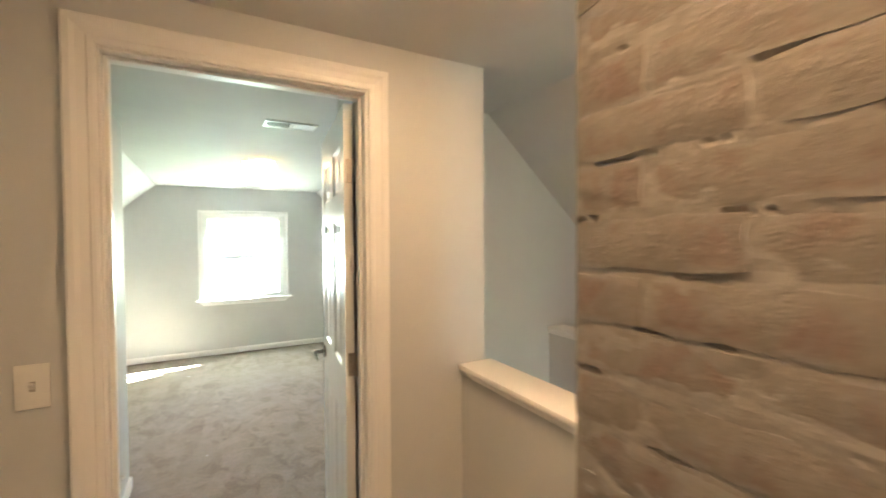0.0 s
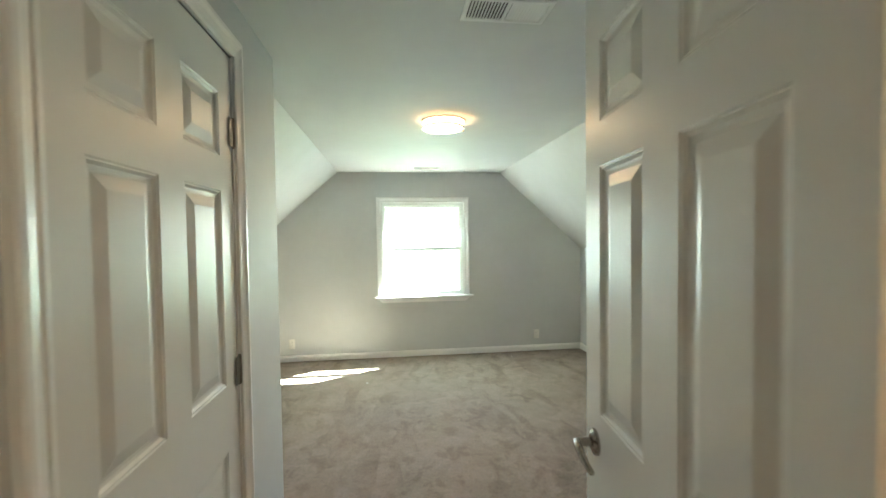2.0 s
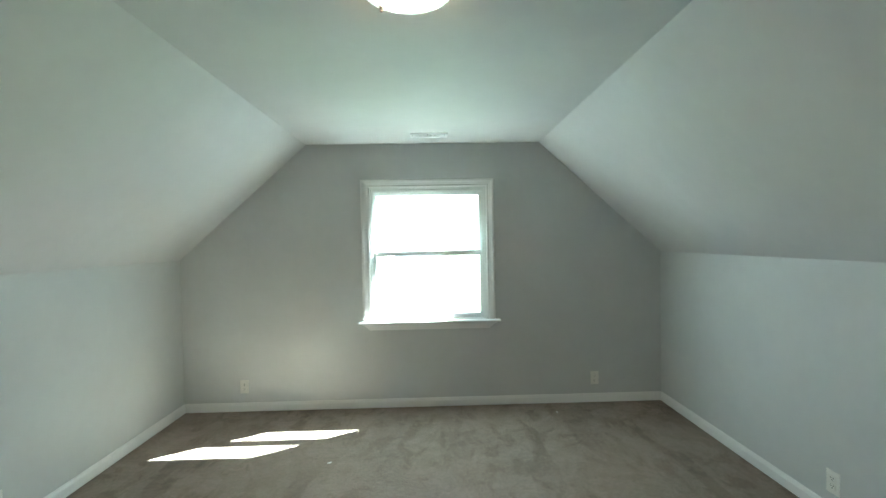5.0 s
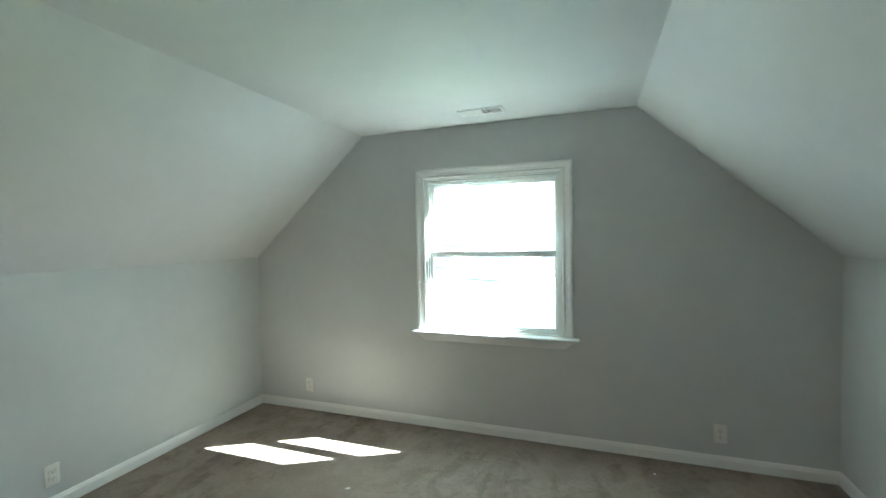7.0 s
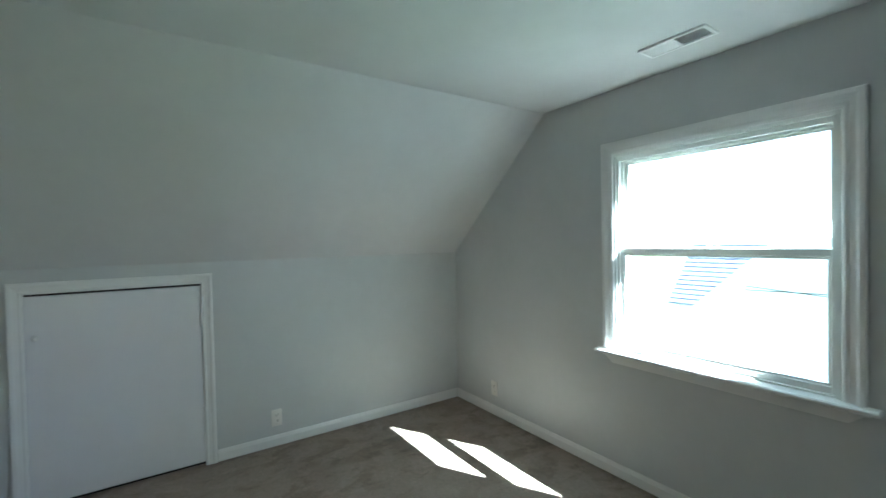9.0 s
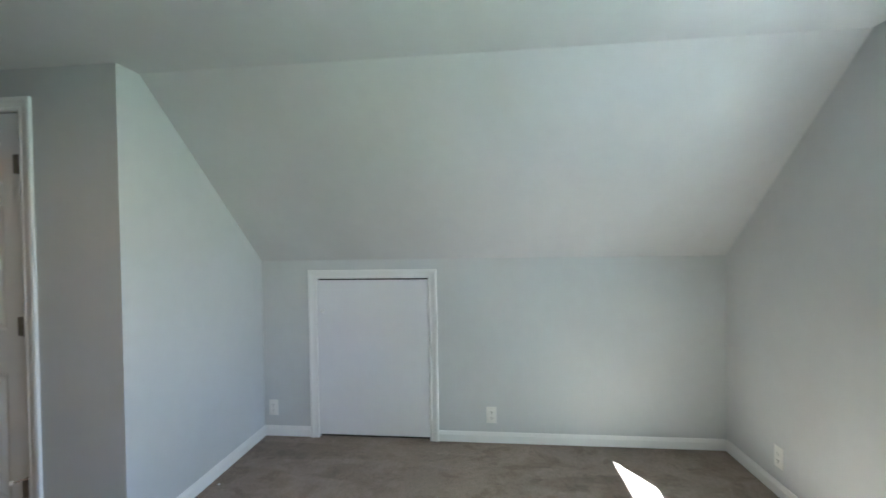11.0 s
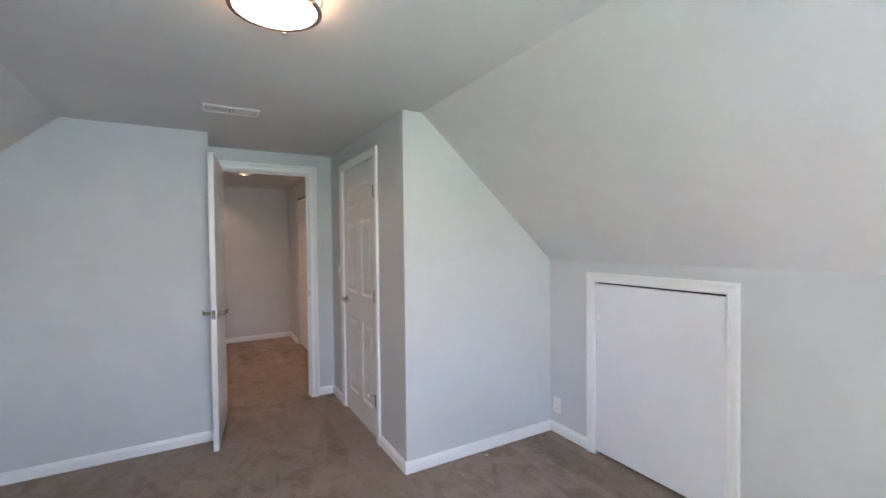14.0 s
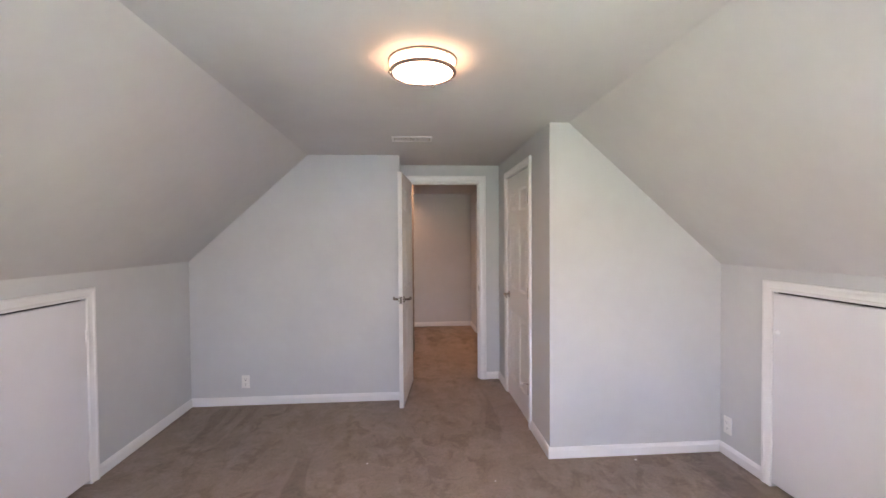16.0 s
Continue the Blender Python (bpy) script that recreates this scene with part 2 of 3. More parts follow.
def box(*a, **k):
    return add_box(bmesh.new(), *a, **k)


def add_prism(bm, pts, put, d0, d1):
    """A flat outline pts, drawn out from d0 to d1; put(u, v, d) gives the place."""
    a = [bm.verts.new(put(u, v, d0)) for u, v in pts]
    c = [bm.verts.new(put(u, v, d1)) for u, v in pts]
    bm.faces.new(a)
    bm.faces.new(c[::-1])
    for i in range(len(pts)):
        j = (i + 1) % len(pts)
        bm.faces.new((a[j], a[i], c[i], c[j]))
    return bm


def add_tube(bm, p0, p1, r, seg=16, r1=None):
    p0, p1 = Vector(p0), Vector(p1)
    m = (p1 - p0).to_track_quat("Z", "Y").to_matrix().to_4x4()
    bmesh.ops.create_cone(bm, cap_ends=True, segments=seg, radius1=r, radius2=r if r1 is None else r1, depth=(p1 - p0).length,
                          matrix=Matrix.Translation((p0 + p1) / 2) @ m)
    return bm


def add_lathe(bm, profile, centre, seg=48, closed=True):
    rings = []
    for r, z in profile:
        rings.append([bm.verts.new((centre[0] + r * math.cos(i * math.tau / seg), centre[1] + r * math.sin(i * math.tau / seg), centre[2] + z)) for i in range(seg)])
    for a, c in zip(rings, rings[1:]):
        for i in range(seg):
            j = (i + 1) % seg
            bm.faces.new((a[i], a[j], c[j], c[i]))
    if closed:
        bm.faces.new(rings[0][::-1])
        bm.faces.new(rings[-1])
    return bm


# ---- plan ----
XL, XR, YW, CH, KH = -1.355, 2.726, 5.99, 2.242, 1.293   # room: knee walls, window wall, ceiling, knee height
EL, ER = -0.284, 1.682                                 # edges of the flat ceiling
YB, XC, YD, YH = 2.775, -0.154, 1.135, 1.020              # closet front, closet side, door wall's two faces
YK, YS, XE = 1.640, 1.535, 0.868                                   # back wall's two faces, alcove's side
HX, HY = -0.240, -1.63                                  # hall's far wall lines
WT = 0.12
WX0, WX1, WZ0, WZ1 = 0.227, 1.225, 0.733, 1.876        # window opening


def xz(x, z, y):
    return (x, y, z)


def yz(y, z, x):
    return (x, y, z)


# floor: room and hall, with the stairwell left open
bm = bmesh.new()
add_box(bm, XL - WT, XR + WT, YH - 0.0, YW + 0.24, -0.25, 0.0)
add_box(bm, HX - 0.6, 1.30, HY - WT, YH, -0.25, 0.0)
add_box(bm, 2.12, XR + WT, HY - WT, YH, -0.25, 0.0)
bmesh.ops.remove_doubles(bm, verts=bm.verts[:], dist=0.0005)
setting("floor", bm, CARPET, "taupe cut-pile carpet with brushed marks and footprints", "carpet")
setting("stairwell_floor", box(1.28, 2.12, HY, YS, -2.75, -2.65), CARPET, "carpeted landing at the foot of the stairwell", "floor")
bm = bmesh.new()
add_box(bm, 1.18, 1.28, HY, YS, -2.65, -0.25)
add_box(bm, 2.12, 2.22, HY, YS, -2.65, -0.25)
add_box(bm, 1.18, 2.22, YS, YS + 0.1, -2.65, -0.25)
add_box(bm, 1.18, 2.22, HY - WT, HY, -2.65, -0.25)
setting("wall_stairwell", bm, WALL, "grey painted walls of the stairwell shaft", "wall")

# ceiling: the flat strip and the two slopes
# the second can is added, out of sight behind the chimney
CANS, CANR = ((0.472, -0.27), (0.84, -1.34)), 0.066
bm = bmesh.new()
cuts = [HY - WT]
for cx, cy in sorted(CANS, key=lambda p: p[1]):
    add_box(bm, -1.0, ER, cuts[-1], cy - CANR, CH, CH + 0.1)
    add_box(bm, -1.0, cx - CANR, cy - CANR, cy + CANR, CH, CH + 0.1)
    add_box(bm, cx + CANR, ER, cy - CANR, cy + CANR, CH, CH + 0.1)
    cuts.append(cy + CANR)
add_box(bm, -1.0, ER, cuts[-1], YW, CH, CH + 0.1)
setting("ceiling", bm, CEIL, "flat off-white painted ceiling", "ceiling")
SL = Vector((EL - XL, CH - KH)).normalized()
NL = Vector((-SL.y, SL.x)) * 0.1
bm = add_prism(bmesh.new(), [(XL, KH), (EL, CH), (EL + NL.x, CH + NL.y), (XL + NL.x, KH + NL.y)], xz, YB - 0.1, YW)
setting("ceiling_slope_left", bm, CEIL, "sloping off-white attic ceiling above the knee wall", "ceiling")
NR = Vector((-NL.x, NL.y))
bm = add_prism(bmesh.new(), [(XR, KH), (ER, CH), (ER + NR.x, CH + NR.y), (XR + NR.x, KH + NR.y)], xz, HY - WT, YW)
setting("ceiling_slope_right", bm, CEIL, "sloping off-white attic ceiling above the knee wall", "ceiling")

# window wall
bm = bmesh.new()
y0, y1 = YW, YW + 0.22
ym = y0 + 0.11
add_box(bm, WX0 - 0.03, WX1 + 0.10, ym, y1, 2.04, CH + 0.1)
add_box(bm, WX0 - 0.03, WX1 + 0.10, ym, y1, 0, WZ0 - 0.03)
y1 = ym
add_prism(bm, [(XL - WT, 0), (WX0 - 0.03, 0), (WX0 - 0.03, CH + 0.1), (EL, CH + 0.1), (XL - WT, KH)], xz, ym, YW + 0.22)
add_prism(bm, [(WX1 + 0.10, 0), (XR + WT, 0), (XR + WT, KH), (ER, CH + 0.1), (WX1 + 0.10, CH + 0.1)], xz, ym, YW + 0.22)
add_prism(bm, [(XL - WT, 0), (WX0, 0), (WX0, CH + 0.1), (EL, CH + 0.1), (XL - WT, KH)], xz, y0, y1)
add_prism(bm, [(WX1, 0), (XR + WT, 0), (XR + WT, KH), (ER, CH + 0.1), (WX1, CH + 0.1)], xz, y0, y1)
add_box(bm, WX0, WX1, y0, y1, 0, WZ0)
add_box(bm, WX0, WX1, y0, y1, WZ1, CH + 0.1)
setting("wall_north", bm, WALL, "grey painted gable wall around the window", "wall")

# knee walls with the openings of their access doors
KD = [("left", 3.196, 4.011, 1.158), ("right", 2.828, 3.588, 1.134)]
for (side, ya, yb, top), x0, x1, ystart in ((KD[0], XL - WT, XL, YB - 0.1), (KD[1], XR, XR + WT, HY - WT)):
    bm = bmesh.new()
    add_box(bm, x0, x1, ystart, ya, 0, KH)
    add_box(bm, x0, x1, yb, YW, 0, KH)
    add_box(bm, x0, x1, ya, yb, top, KH)
    setting("wall_west" if side == "left" else "wall_east", bm, WALL, "low grey painted knee wall under the slope", "wall")

# closet: front and side
bm = add_prism(bmesh.new(), [(XL, 0), (XC, 0), (XC, CH), (EL, CH), (XL, KH)], xz, YB - 0.1, YB)
setting("wall_closet_front", bm, WALL, "grey painted end wall of the closet", "wall")
CY0, CY1, DT = 1.517, 2.278, 2.045
bm = bmesh.new()
add_box(bm, XC - 0.1, XC, YD, CY0, 0, CH)
add_box(bm, XC - 0.1, XC, CY1, YB - 0.1, 0, CH)
add_box(bm, XC - 0.1, XC, CY0, CY1, DT, CH)
setting("wall_closet_side", bm, WALL, "grey painted wall around the closet door", "wall")
bm = bmesh.new()
add_box(bm, XL, XL + 0.05, YD, YB - 0.1, 0, CH)
add_box(bm, XL + 0.05, XC - 0.1, YD, YD + 0.05, 0, CH)
setting("wall_closet_inside", bm, WALL, "plain walls inside the closet", "wall")

# door wall
DX0, DX1 = 0.041, 0.815
bm = bmesh.new()
add_box(bm, HX - 0.6, DX0, YH, YD, 0, CH)
add_box(bm, DX1, XE, YH, YD, 0, CH)
add_box(bm, DX0, DX1, YH, YD, 2.083, CH)
setting("wall_south", bm, WALL, "painted wall around the bedroom doorway", "wall")
XS = 1.302
setting("wall_chase", box(XE, XS, YH, YK, 0, CH), WALL, "thick painted wall between doorway and stairwell", "wall")
bm = add_prism(bmesh.new(), [(XS, -0.25), (XR, -0.25), (XR, KH), (ER, CH), (XS, CH)], xz, YS, YK)
setting("wall_back", bm, WALL, "grey painted wall between bedroom and stairwell", "wall")

# hall
setting("wall_hall_corner", box(-0.6, -0.172, 0.52, YH, 0, CH), WALL, "painted hall wall beside the doorway", "wall")
BY0, BY1 = -1.06, 0.40
bm = bmesh.new()
add_box(bm, HX - 0.1, HX, HY, BY0, 0, CH)
add_box(bm, HX - 0.1, HX, BY1, 0.52, 0, CH)
add_box(bm, HX - 0.1, HX, BY0, BY1, DT, CH)
add_box(bm, HX - 0.65, HX - 0.6, HY, 0.52, 0, CH)
setting("wall_hall_closet", bm, WALL, "painted hall wall around the folding closet doors", "wall")
bm = bmesh.new()
add_box(bm, HX - 0.6, 1.55, HY - WT, HY, 0, CH)
add_prism(bm, [(1.75, 0), (XR, 0), (XR, KH), (1.75, CH)], xz, HY - WT, HY)
# opening in the unseen wall, added only to hold the stair fill lamp
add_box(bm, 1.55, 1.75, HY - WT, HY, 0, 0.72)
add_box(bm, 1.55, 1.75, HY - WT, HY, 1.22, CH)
setting("wall_hall_end", bm, WALL, "painted end wall of the hall", "wall")


def half_wall(name, x0, x1, y0, y1, top, label):
    setting(name, box(x0, x1, y0, y1, -0.25, top - 0.024), WALL, label, "half wall")
    cap = setting(name + "_cap", box(x0 - 0.018, x1 + 0.018, y0, y1, top - 0.024, top, bevel=0.006, seg=2), TRIM, "white painted cap board on the half wall", "trim", soft=True)
    setting(name + "_trim", box(x0 - 0.011, x0, y0, y1, top - 0.042, top - 0.024, bevel=0.003), TRIM, "thin white moulding under the cap", "trim")
    return cap


half_wall("half_wall_near", 1.192, XS + 0.016, 0.010, YH, 1.045, "low painted half wall beside the stairs")
half_wall("half_wall_far", 2.138, 2.235, HY, YS, 1.003, "low painted half wall on the far side of the stairs")

# ---- trim ----


CASING = [(0.0, 0.0), (0.0, 0.009), (0.006, 0.012), (0.014, 0.0125), (0.018, 0.010), (0.036, 0.0135), (0.046, 0.018), (0.058, 0.018), (0.063, 0.015), (0.063, 0.0)]


def casing_set(parent_name, a, c, top, put, out, label, bottom=0.0, width=0.063):
    """Two legs and a mitred head round an opening from a to c; put(u, z, d): along the wall, up, out of it."""
    k = width / 0.063
    prof = [(u * k, v) for u, v in CASING]
    root = thing(parent_name, Matrix.Translation(put((a + c) / 2, bottom, 0.0)), label, "door casing", kind="structure")
    stations = [[(a - u, bottom, v * out) for u, v in prof], [(a - u, top + u, v * out) for u, v in prof],
                [(c + u, top + u, v * out) for u, v in prof], [(c + u, bottom, v * out) for u, v in prof]]
    for s0, s1, nm in ((0, 1, "casing_leg"), (1, 2, "casing_head"), (2, 3, "casing_leg")):
        bm = bmesh.new()
        r0 = [bm.verts.new(put(*p)) for p in stations[s0]]
        r1 = [bm.verts.new(put(*p)) for p in stations[s1]]
        n = len(prof)
        for i in range(n):
            j = (i + 1) % n
            bm.faces.new((r0[i], r0[j], r1[j], r1[i]))
        bm.faces.new(r0[::-1])
        bm.faces.new(r1)
        world_part(nm, bm, TRIM, root)
    return root


def baseboard(name, p0, p1, inward, h=0.077, t=0.014):
    """A board along a wall from p0 to p1; inward: unit step into the room."""
    p0, p1, n = Vector((*p0, 0)), Vector((*p1, 0)), Vector((*inward, 0))
    prof = [(0, 0.004), (t, 0.004), (t, h - 0.022), (t - 0.003, h - 0.016), (t - 0.005, h - 0.008), (t - 0.009, h), (0, h)]
    bm = bmesh.new()
    r0 = [bm.verts.new(p0 + n * u + Vector((0, 0, v))) for u, v in prof]
    r1 = [bm.verts.new(p1 + n * u + Vector((0, 0, v))) for u, v in prof]
    for i in range(len(prof)):
        j = (i + 1) % len(prof)
        bm.faces.new((r0[i], r0[j], r1[j], r1[i]))
    bm.faces.new(r0[::-1])
    bm.faces.new(r1)
    setting(name, bm, TRIM, "white painted baseboard above the carpet", "baseboard")


T = 0.014
for nm, p0, p1, n in (
        ("baseboard_north", (XL, YW), (XR, YW), (0, -1)),
        ("baseboard_west_a", (XL, YB + T), (XL, KD[0][1] - 0.066), (1, 0)),
        ("baseboard_west_b", (XL, KD[0][2] + 0.066), (XL, YW - T), (1, 0)),
        ("baseboard_east_a", (XR, YK + T), (XR, KD[1][1] - 0.066), (-1, 0)),
        ("baseboard_east_b", (XR, KD[1][2] + 0.066), (XR, YW - T), (-1, 0)),
        ("baseboard_closet_front", (XL, YB), (XC + T, YB), (0, 1)),
        ("baseboard_closet_side_a", (XC, CY1 + 0.072), (XC, YB), (1, 0)),
        ("baseboard_closet_side_b", (XC, YD + T), (XC, CY0 - 0.072), (1, 0)),
        ("baseboard_south_a", (XC, YD), (DX0 - 0.052, YD), (0, 1)),
        ("baseboard_back", (XE - T, YK), (XR, YK), (0, 1)),
        ("baseboard_alcove", (XE, YD), (XE, YK), (-1, 0)),
        ("baseboard_hall_end", (HX, HY), (1.167, HY), (0, 1)),
        ("baseboard_hall_side", (HX, HY + T), (HX, BY0 - 0.005), (1, 0)),
        ("baseboard_hall_corner", (-0.172, 0.52), (-0.172, YH - T), (1, 0)),
        ("baseboard_hall_south_a", (-0.172, YH), (DX0 - 0.052, YH), (0, -1)),
        ("baseboard_hall_south_b", (DX1 + 0.062, YH), (1.192, YH), (0, -1)),
        ("baseboard_half_wall", (1.192, 0.015), (1.192, YH - T), (-1, 0))):
    baseboard(nm, p0, p1, n)

# bedroom doorway: jambs, stops, casings on both faces
JX0, JX1, JT = 0.059, 0.797, 2.062
root = thing("door_frame_1", Matrix.Translation((0.428, YD, 0)), "white painted wooden door frame of the bedroom", "door frame", kind="structure")
for nm, d in (("jamb", (DX0, JX0, YH, YD, 0, JT)), ("jamb", (JX1, DX1, YH, YD, 0, JT)), ("head_jamb", (DX0, DX1, YH, YD, JT, 2.083)),
              ("stop", (JX0, JX0 + 0.011, YH + 0.04, YD - 0.042, 0, JT - 0.011)), ("stop", (JX1 - 0.011, JX1, YH + 0.04, YD - 0.042, 0, JT - 0.011)),
              ("stop", (JX0, JX1, YH + 0.04, YD - 0.042, JT - 0.011, JT))):
    world_part(nm, box(*d, bevel=0.0015), TRIM, root)
world_part("strike_plate", box(JX0, JX0 + 0.0025, YD - 0.038, YD - 0.004, 0.93, 0.99, bevel=0.0008), NICKEL, root, "satin nickel strike plate")
casing_set("casing_hall", JX0 - 0.008, JX1 + 0.010, JT + 0.008, lambda u, z, d: (u, YH - d, z), 1.0, "white moulded casing round the doorway in the hall", width=0.072)
casing_set("casing_room", JX0 - 0.008, JX1 + 0.010, JT + 0.008, lambda u, z, d: (u, YD + d, z), 1.0, "white moulded casing round the doorway in the bedroom")


def panel_rows(h):
    k = h / 2.03
    return [(0.188 * k, 0.810 * k), (1.010 * k, 1.600 * k), (1.702 * k, 1.892 * k)]


def panelled_leaf(root, w, h, t, columns=2, stile=0.093, mull=0.115, z0=0.012):
    """Stiles, rails and raised panels; local x along the leaf, y through it (0 to -t), z up."""
    rows = panel_rows(h - z0)
    rows = [(a + z0, c + z0) for a, c in rows]
    if columns == 2:
        pw = (w - 2 * stile - mull) / 2
        cols = [(stile, stile + pw), (stile + pw + mull, w - stile)]
    else:
        cols = [(stile, w - stile)]
    bm = bmesh.new()
    add_box(bm, 0, stile, -t, 0, z0, h)
    add_box(bm, w - stile, w, -t, 0, z0, h)
    edges = [z0] + [v for r in rows for v in r] + [h]
    for a, c in zip(edges[0::2], edges[1::2]):
        add_box(bm, stile, w - stile, -t, 0, a, c)
    if columns == 2:
        for a, c in rows:
            add_box(bm, cols[0][1], cols[1][0], -t, 0, a, c)
    part("leaf_frame", bm, DOOR, root)
    steps = [(0.0, 0.0), (0.004, 0.0025), (0.007, 0.0025), (0.013, 0.008), (0.019, 0.0095), (0.026, 0.0095), (0.052, 0.002), (0.055, 0.0015)]
    for a, c in rows:
        for u0, u1 in cols:
            bm = bmesh.new()
            for face, sgn in ((0.0, -1), (-t, 1)):
                last = None
                for ins, dep in steps:
                    y = face + sgn * dep
                    ring = [bm.verts.new(p) for p in ((u0 + ins, y, a + ins), (u1 - ins, y, a + ins), (u1 - ins, y, c - ins), (u0 + ins, y, c - ins))]
                    if last:
                        for i in range(4):
                            j = (i + 1) % 4
                            bm.faces.new((last[i], last[j], ring[j], ring[i]))
                    last = ring
                bm.faces.new(last)
            part("panel", bm, DOOR, root)


def lever(parent, x, y, z, out, way, name="handle"):
    """Rosette, neck and curved lever; out: +1 or -1 along y; way: the lever's direction along x."""
    bm = bmesh.new()
    add_tube(bm, (x, y, z), (x, y + out * 0.006, z), 0.032, 28)
    add_tube(bm, (x, y + out * 0.006, z), (x, y + out * 0.012, z), 0.028, 28, 0.020)
    add_tube(bm, (x, y + out * 0.010, z), (x, y + out * 0.050, z), 0.0105, 20)
    last = Vector((x, y + out * 0.047, z))
    for i in range(1, 9):
        f = i / 8
        p = Vector((x + way * 0.105 * f, y + out * (0.047 + 0.010 * math.sin(f * 3.0)), z + 0.012 * math.sin(f * math.pi * 1.3) - 0.006 * f))
        add_tube(bm, last, p, 0.0105 - 0.0035 * (f - 0.125), 14, 0.0105 - 0.0035 * f)
        last = p
    bmesh.ops.create_uvsphere(bm, u_segments=14, v_segments=8, radius=0.0072, matrix=Matrix.Translation(last))
    return part(name, bm, NICKEL, parent, "satin nickel lever handle", soft=True)


def hinge(parent, m, z, leaf_a=(1, 0), leaf_b=(0, 1), h=0.089, metal=STEEL):
    """Two plates and a knuckle of three rolls; m places the pin."""
    bm = bmesh.new()
    for i in range(3):
        add_tube(bm, (0, 0, z + i * h / 3 + 0.0006), (0, 0, z + (i + 1) * h / 3 - 0.0006), 0.0062, 16)
    add_tube(bm, (0, 0, z - 0.004), (0, 0, z + h + 0.004), 0.004, 12)
    for d in (leaf_a, leaf_b):
        a = Vector((d[0], d[1], 0))
        s = Vector((-d[1], d[0], 0)) * 0.0014
        pts = [a * 0.004 - s, a * 0.036 - s, a * 0.036 + s, a * 0.004 + s]
        add_prism(bm, [(p.x, p.y) for p in pts], lambda u, v, q: (u, v, q), z, z + h)
    bm.transform(m)
    return part("hinge", bm, metal, parent, "satin nickel butt hinge", soft=True)


# bedroom door, standing open against the alcove's side
OPEN = 96.7
m = Matrix.Translation((0.801, 1.145, 0)) @ Matrix.Rotation(radians(180 - OPEN), 4, "Z")
door = thing("door_1", m, "white six-panel bedroom door standing open, with lever handles", "door", kind="structure")
root = new("leaf")
root.parent = door
root.matrix_basis = Matrix.Translation((0.006, 0.010 + 0.035, 0))
BASE[root] = m @ root.matrix_basis
panelled_leaf(root, 0.730, 2.057, 0.035, z0=0.018)
lever(root, 0.730 - 0.062, 0.0, 0.955, 1, -1)
lever(root, 0.730 - 0.062, -0.035, 0.955, -1, -1)
bm = box(0.730, 0.7315, -0.029, -0.006, 0.925, 0.985)
add_box(bm, 0.731, 0.738, -0.022, -0.013, 0.947, 0.963, bevel=0.002)
part("latch", bm, NICKEL, root, "satin nickel latch plate")
for z in (0.26, 1.022, 1.760):
    hinge(door, Matrix(), z, (0, 1), (math.sin(radians(180 - OPEN)) * -1, -math.cos(radians(180 - OPEN))))

# closet door
m = Matrix.Translation((XC - 0.003, CY1 - 0.006, 0)) @ Matrix.Rotation(radians(-90), 4, "Z")
door = thing("door_2", m, "white six-panel closet door, shut, with a lever handle", "door", kind="structure")
panelled_leaf(door, 0.749, 2.041, 0.035)
lever(door, 0.749 - 0.062, 0.0, 0.955, 1, -1)
for z in (0.235, 1.000, 1.758):
    hinge(door, Matrix.Translation((-0.003, 0.006, 0)), z, (0.9, 0.0), (-0.35, 0.0), metal=DARKENED_METAL)
bm = add_tube(bmesh.new(), (-0.003, 0.008, 0.324), (-0.003, 0.008, 0.336), 0.008, 14)
add_tube(bm, (-0.003, 0.010, 0.330), (0.030, 0.050, 0.330), 0.004, 10)
stop = part("door_stop", bm, NICKEL, door, "nickel hinge-pin door stop", soft=True)
bm = add_tube(bmesh.new(), (0.028, 0.047, 0.330), (0.036, 0.058, 0.330), 0.010, 14)
part("bumper", bm, PLATE, stop, "white rubber bumper", soft=True)
root = thing("door_frame_2", Matrix.Translation((XC, (CY0 + CY1) / 2, 0)), "white painted frame of the closet door", "door frame", kind="structure")
world_part("jamb", box(XC - 0.1, XC + 0.001, CY0 - 0.012, CY0 + 0.008, 0, DT), TRIM, root)
world_part("jamb", box(XC - 0.1, XC + 0.001, CY1 - 0.003, CY1 + 0.012, 0, DT), TRIM, root)
world_part("head_jamb", box(XC - 0.1, XC + 0.001, CY0 - 0.012, CY1 + 0.012, DT, DT + 0.015), TRIM, root)
# black block painting the shade in the gaps round the closet door
world_part("backing", box(XC - 0.1, XC - 0.05, CY0 + 0.008, CY1 - 0.003, 0.0, DT), DARK, root)
casing_set("casing_closet", CY0 + 0.001, CY1 + 0.004, DT + 0.002, lambda u, z, d: (XC + d, u, z), 1.0, "white moulded casing round the closet door")

# folding doors of the hall closet
for i in range(4):
    w = (BY1 - BY0 - 0.02) / 4
    m = Matrix.Translation((HX - 0.025, BY0 + 0.01 + (i + 1) * w, 0)) @ Matrix.Rotation(radians(-90), 4, "Z")
    leaf = thing("folding_door", m, "white panelled leaf of a folding hall closet door", "closet door", group="folding hall closet doors")
    panelled_leaf(leaf, w - 0.004, 2.025, 0.03, columns=1, stile=0.07)
    if i in (1, 2):
        bm = bmesh.new()
        u = 0.04 if i == 1 else w - 0.04
        add_tube(bm, (u, 0, 0.93), (u, 0.018, 0.93), 0.006, 12)
        bmesh.ops.create_uvsphere(bm, u_segments=16, v_segments=10, radius=0.014, matrix=Matrix.Translation((u, 0.024, 0.93)))
        part("knob", bm, TRIM, leaf, "small round white knob", soft=True)
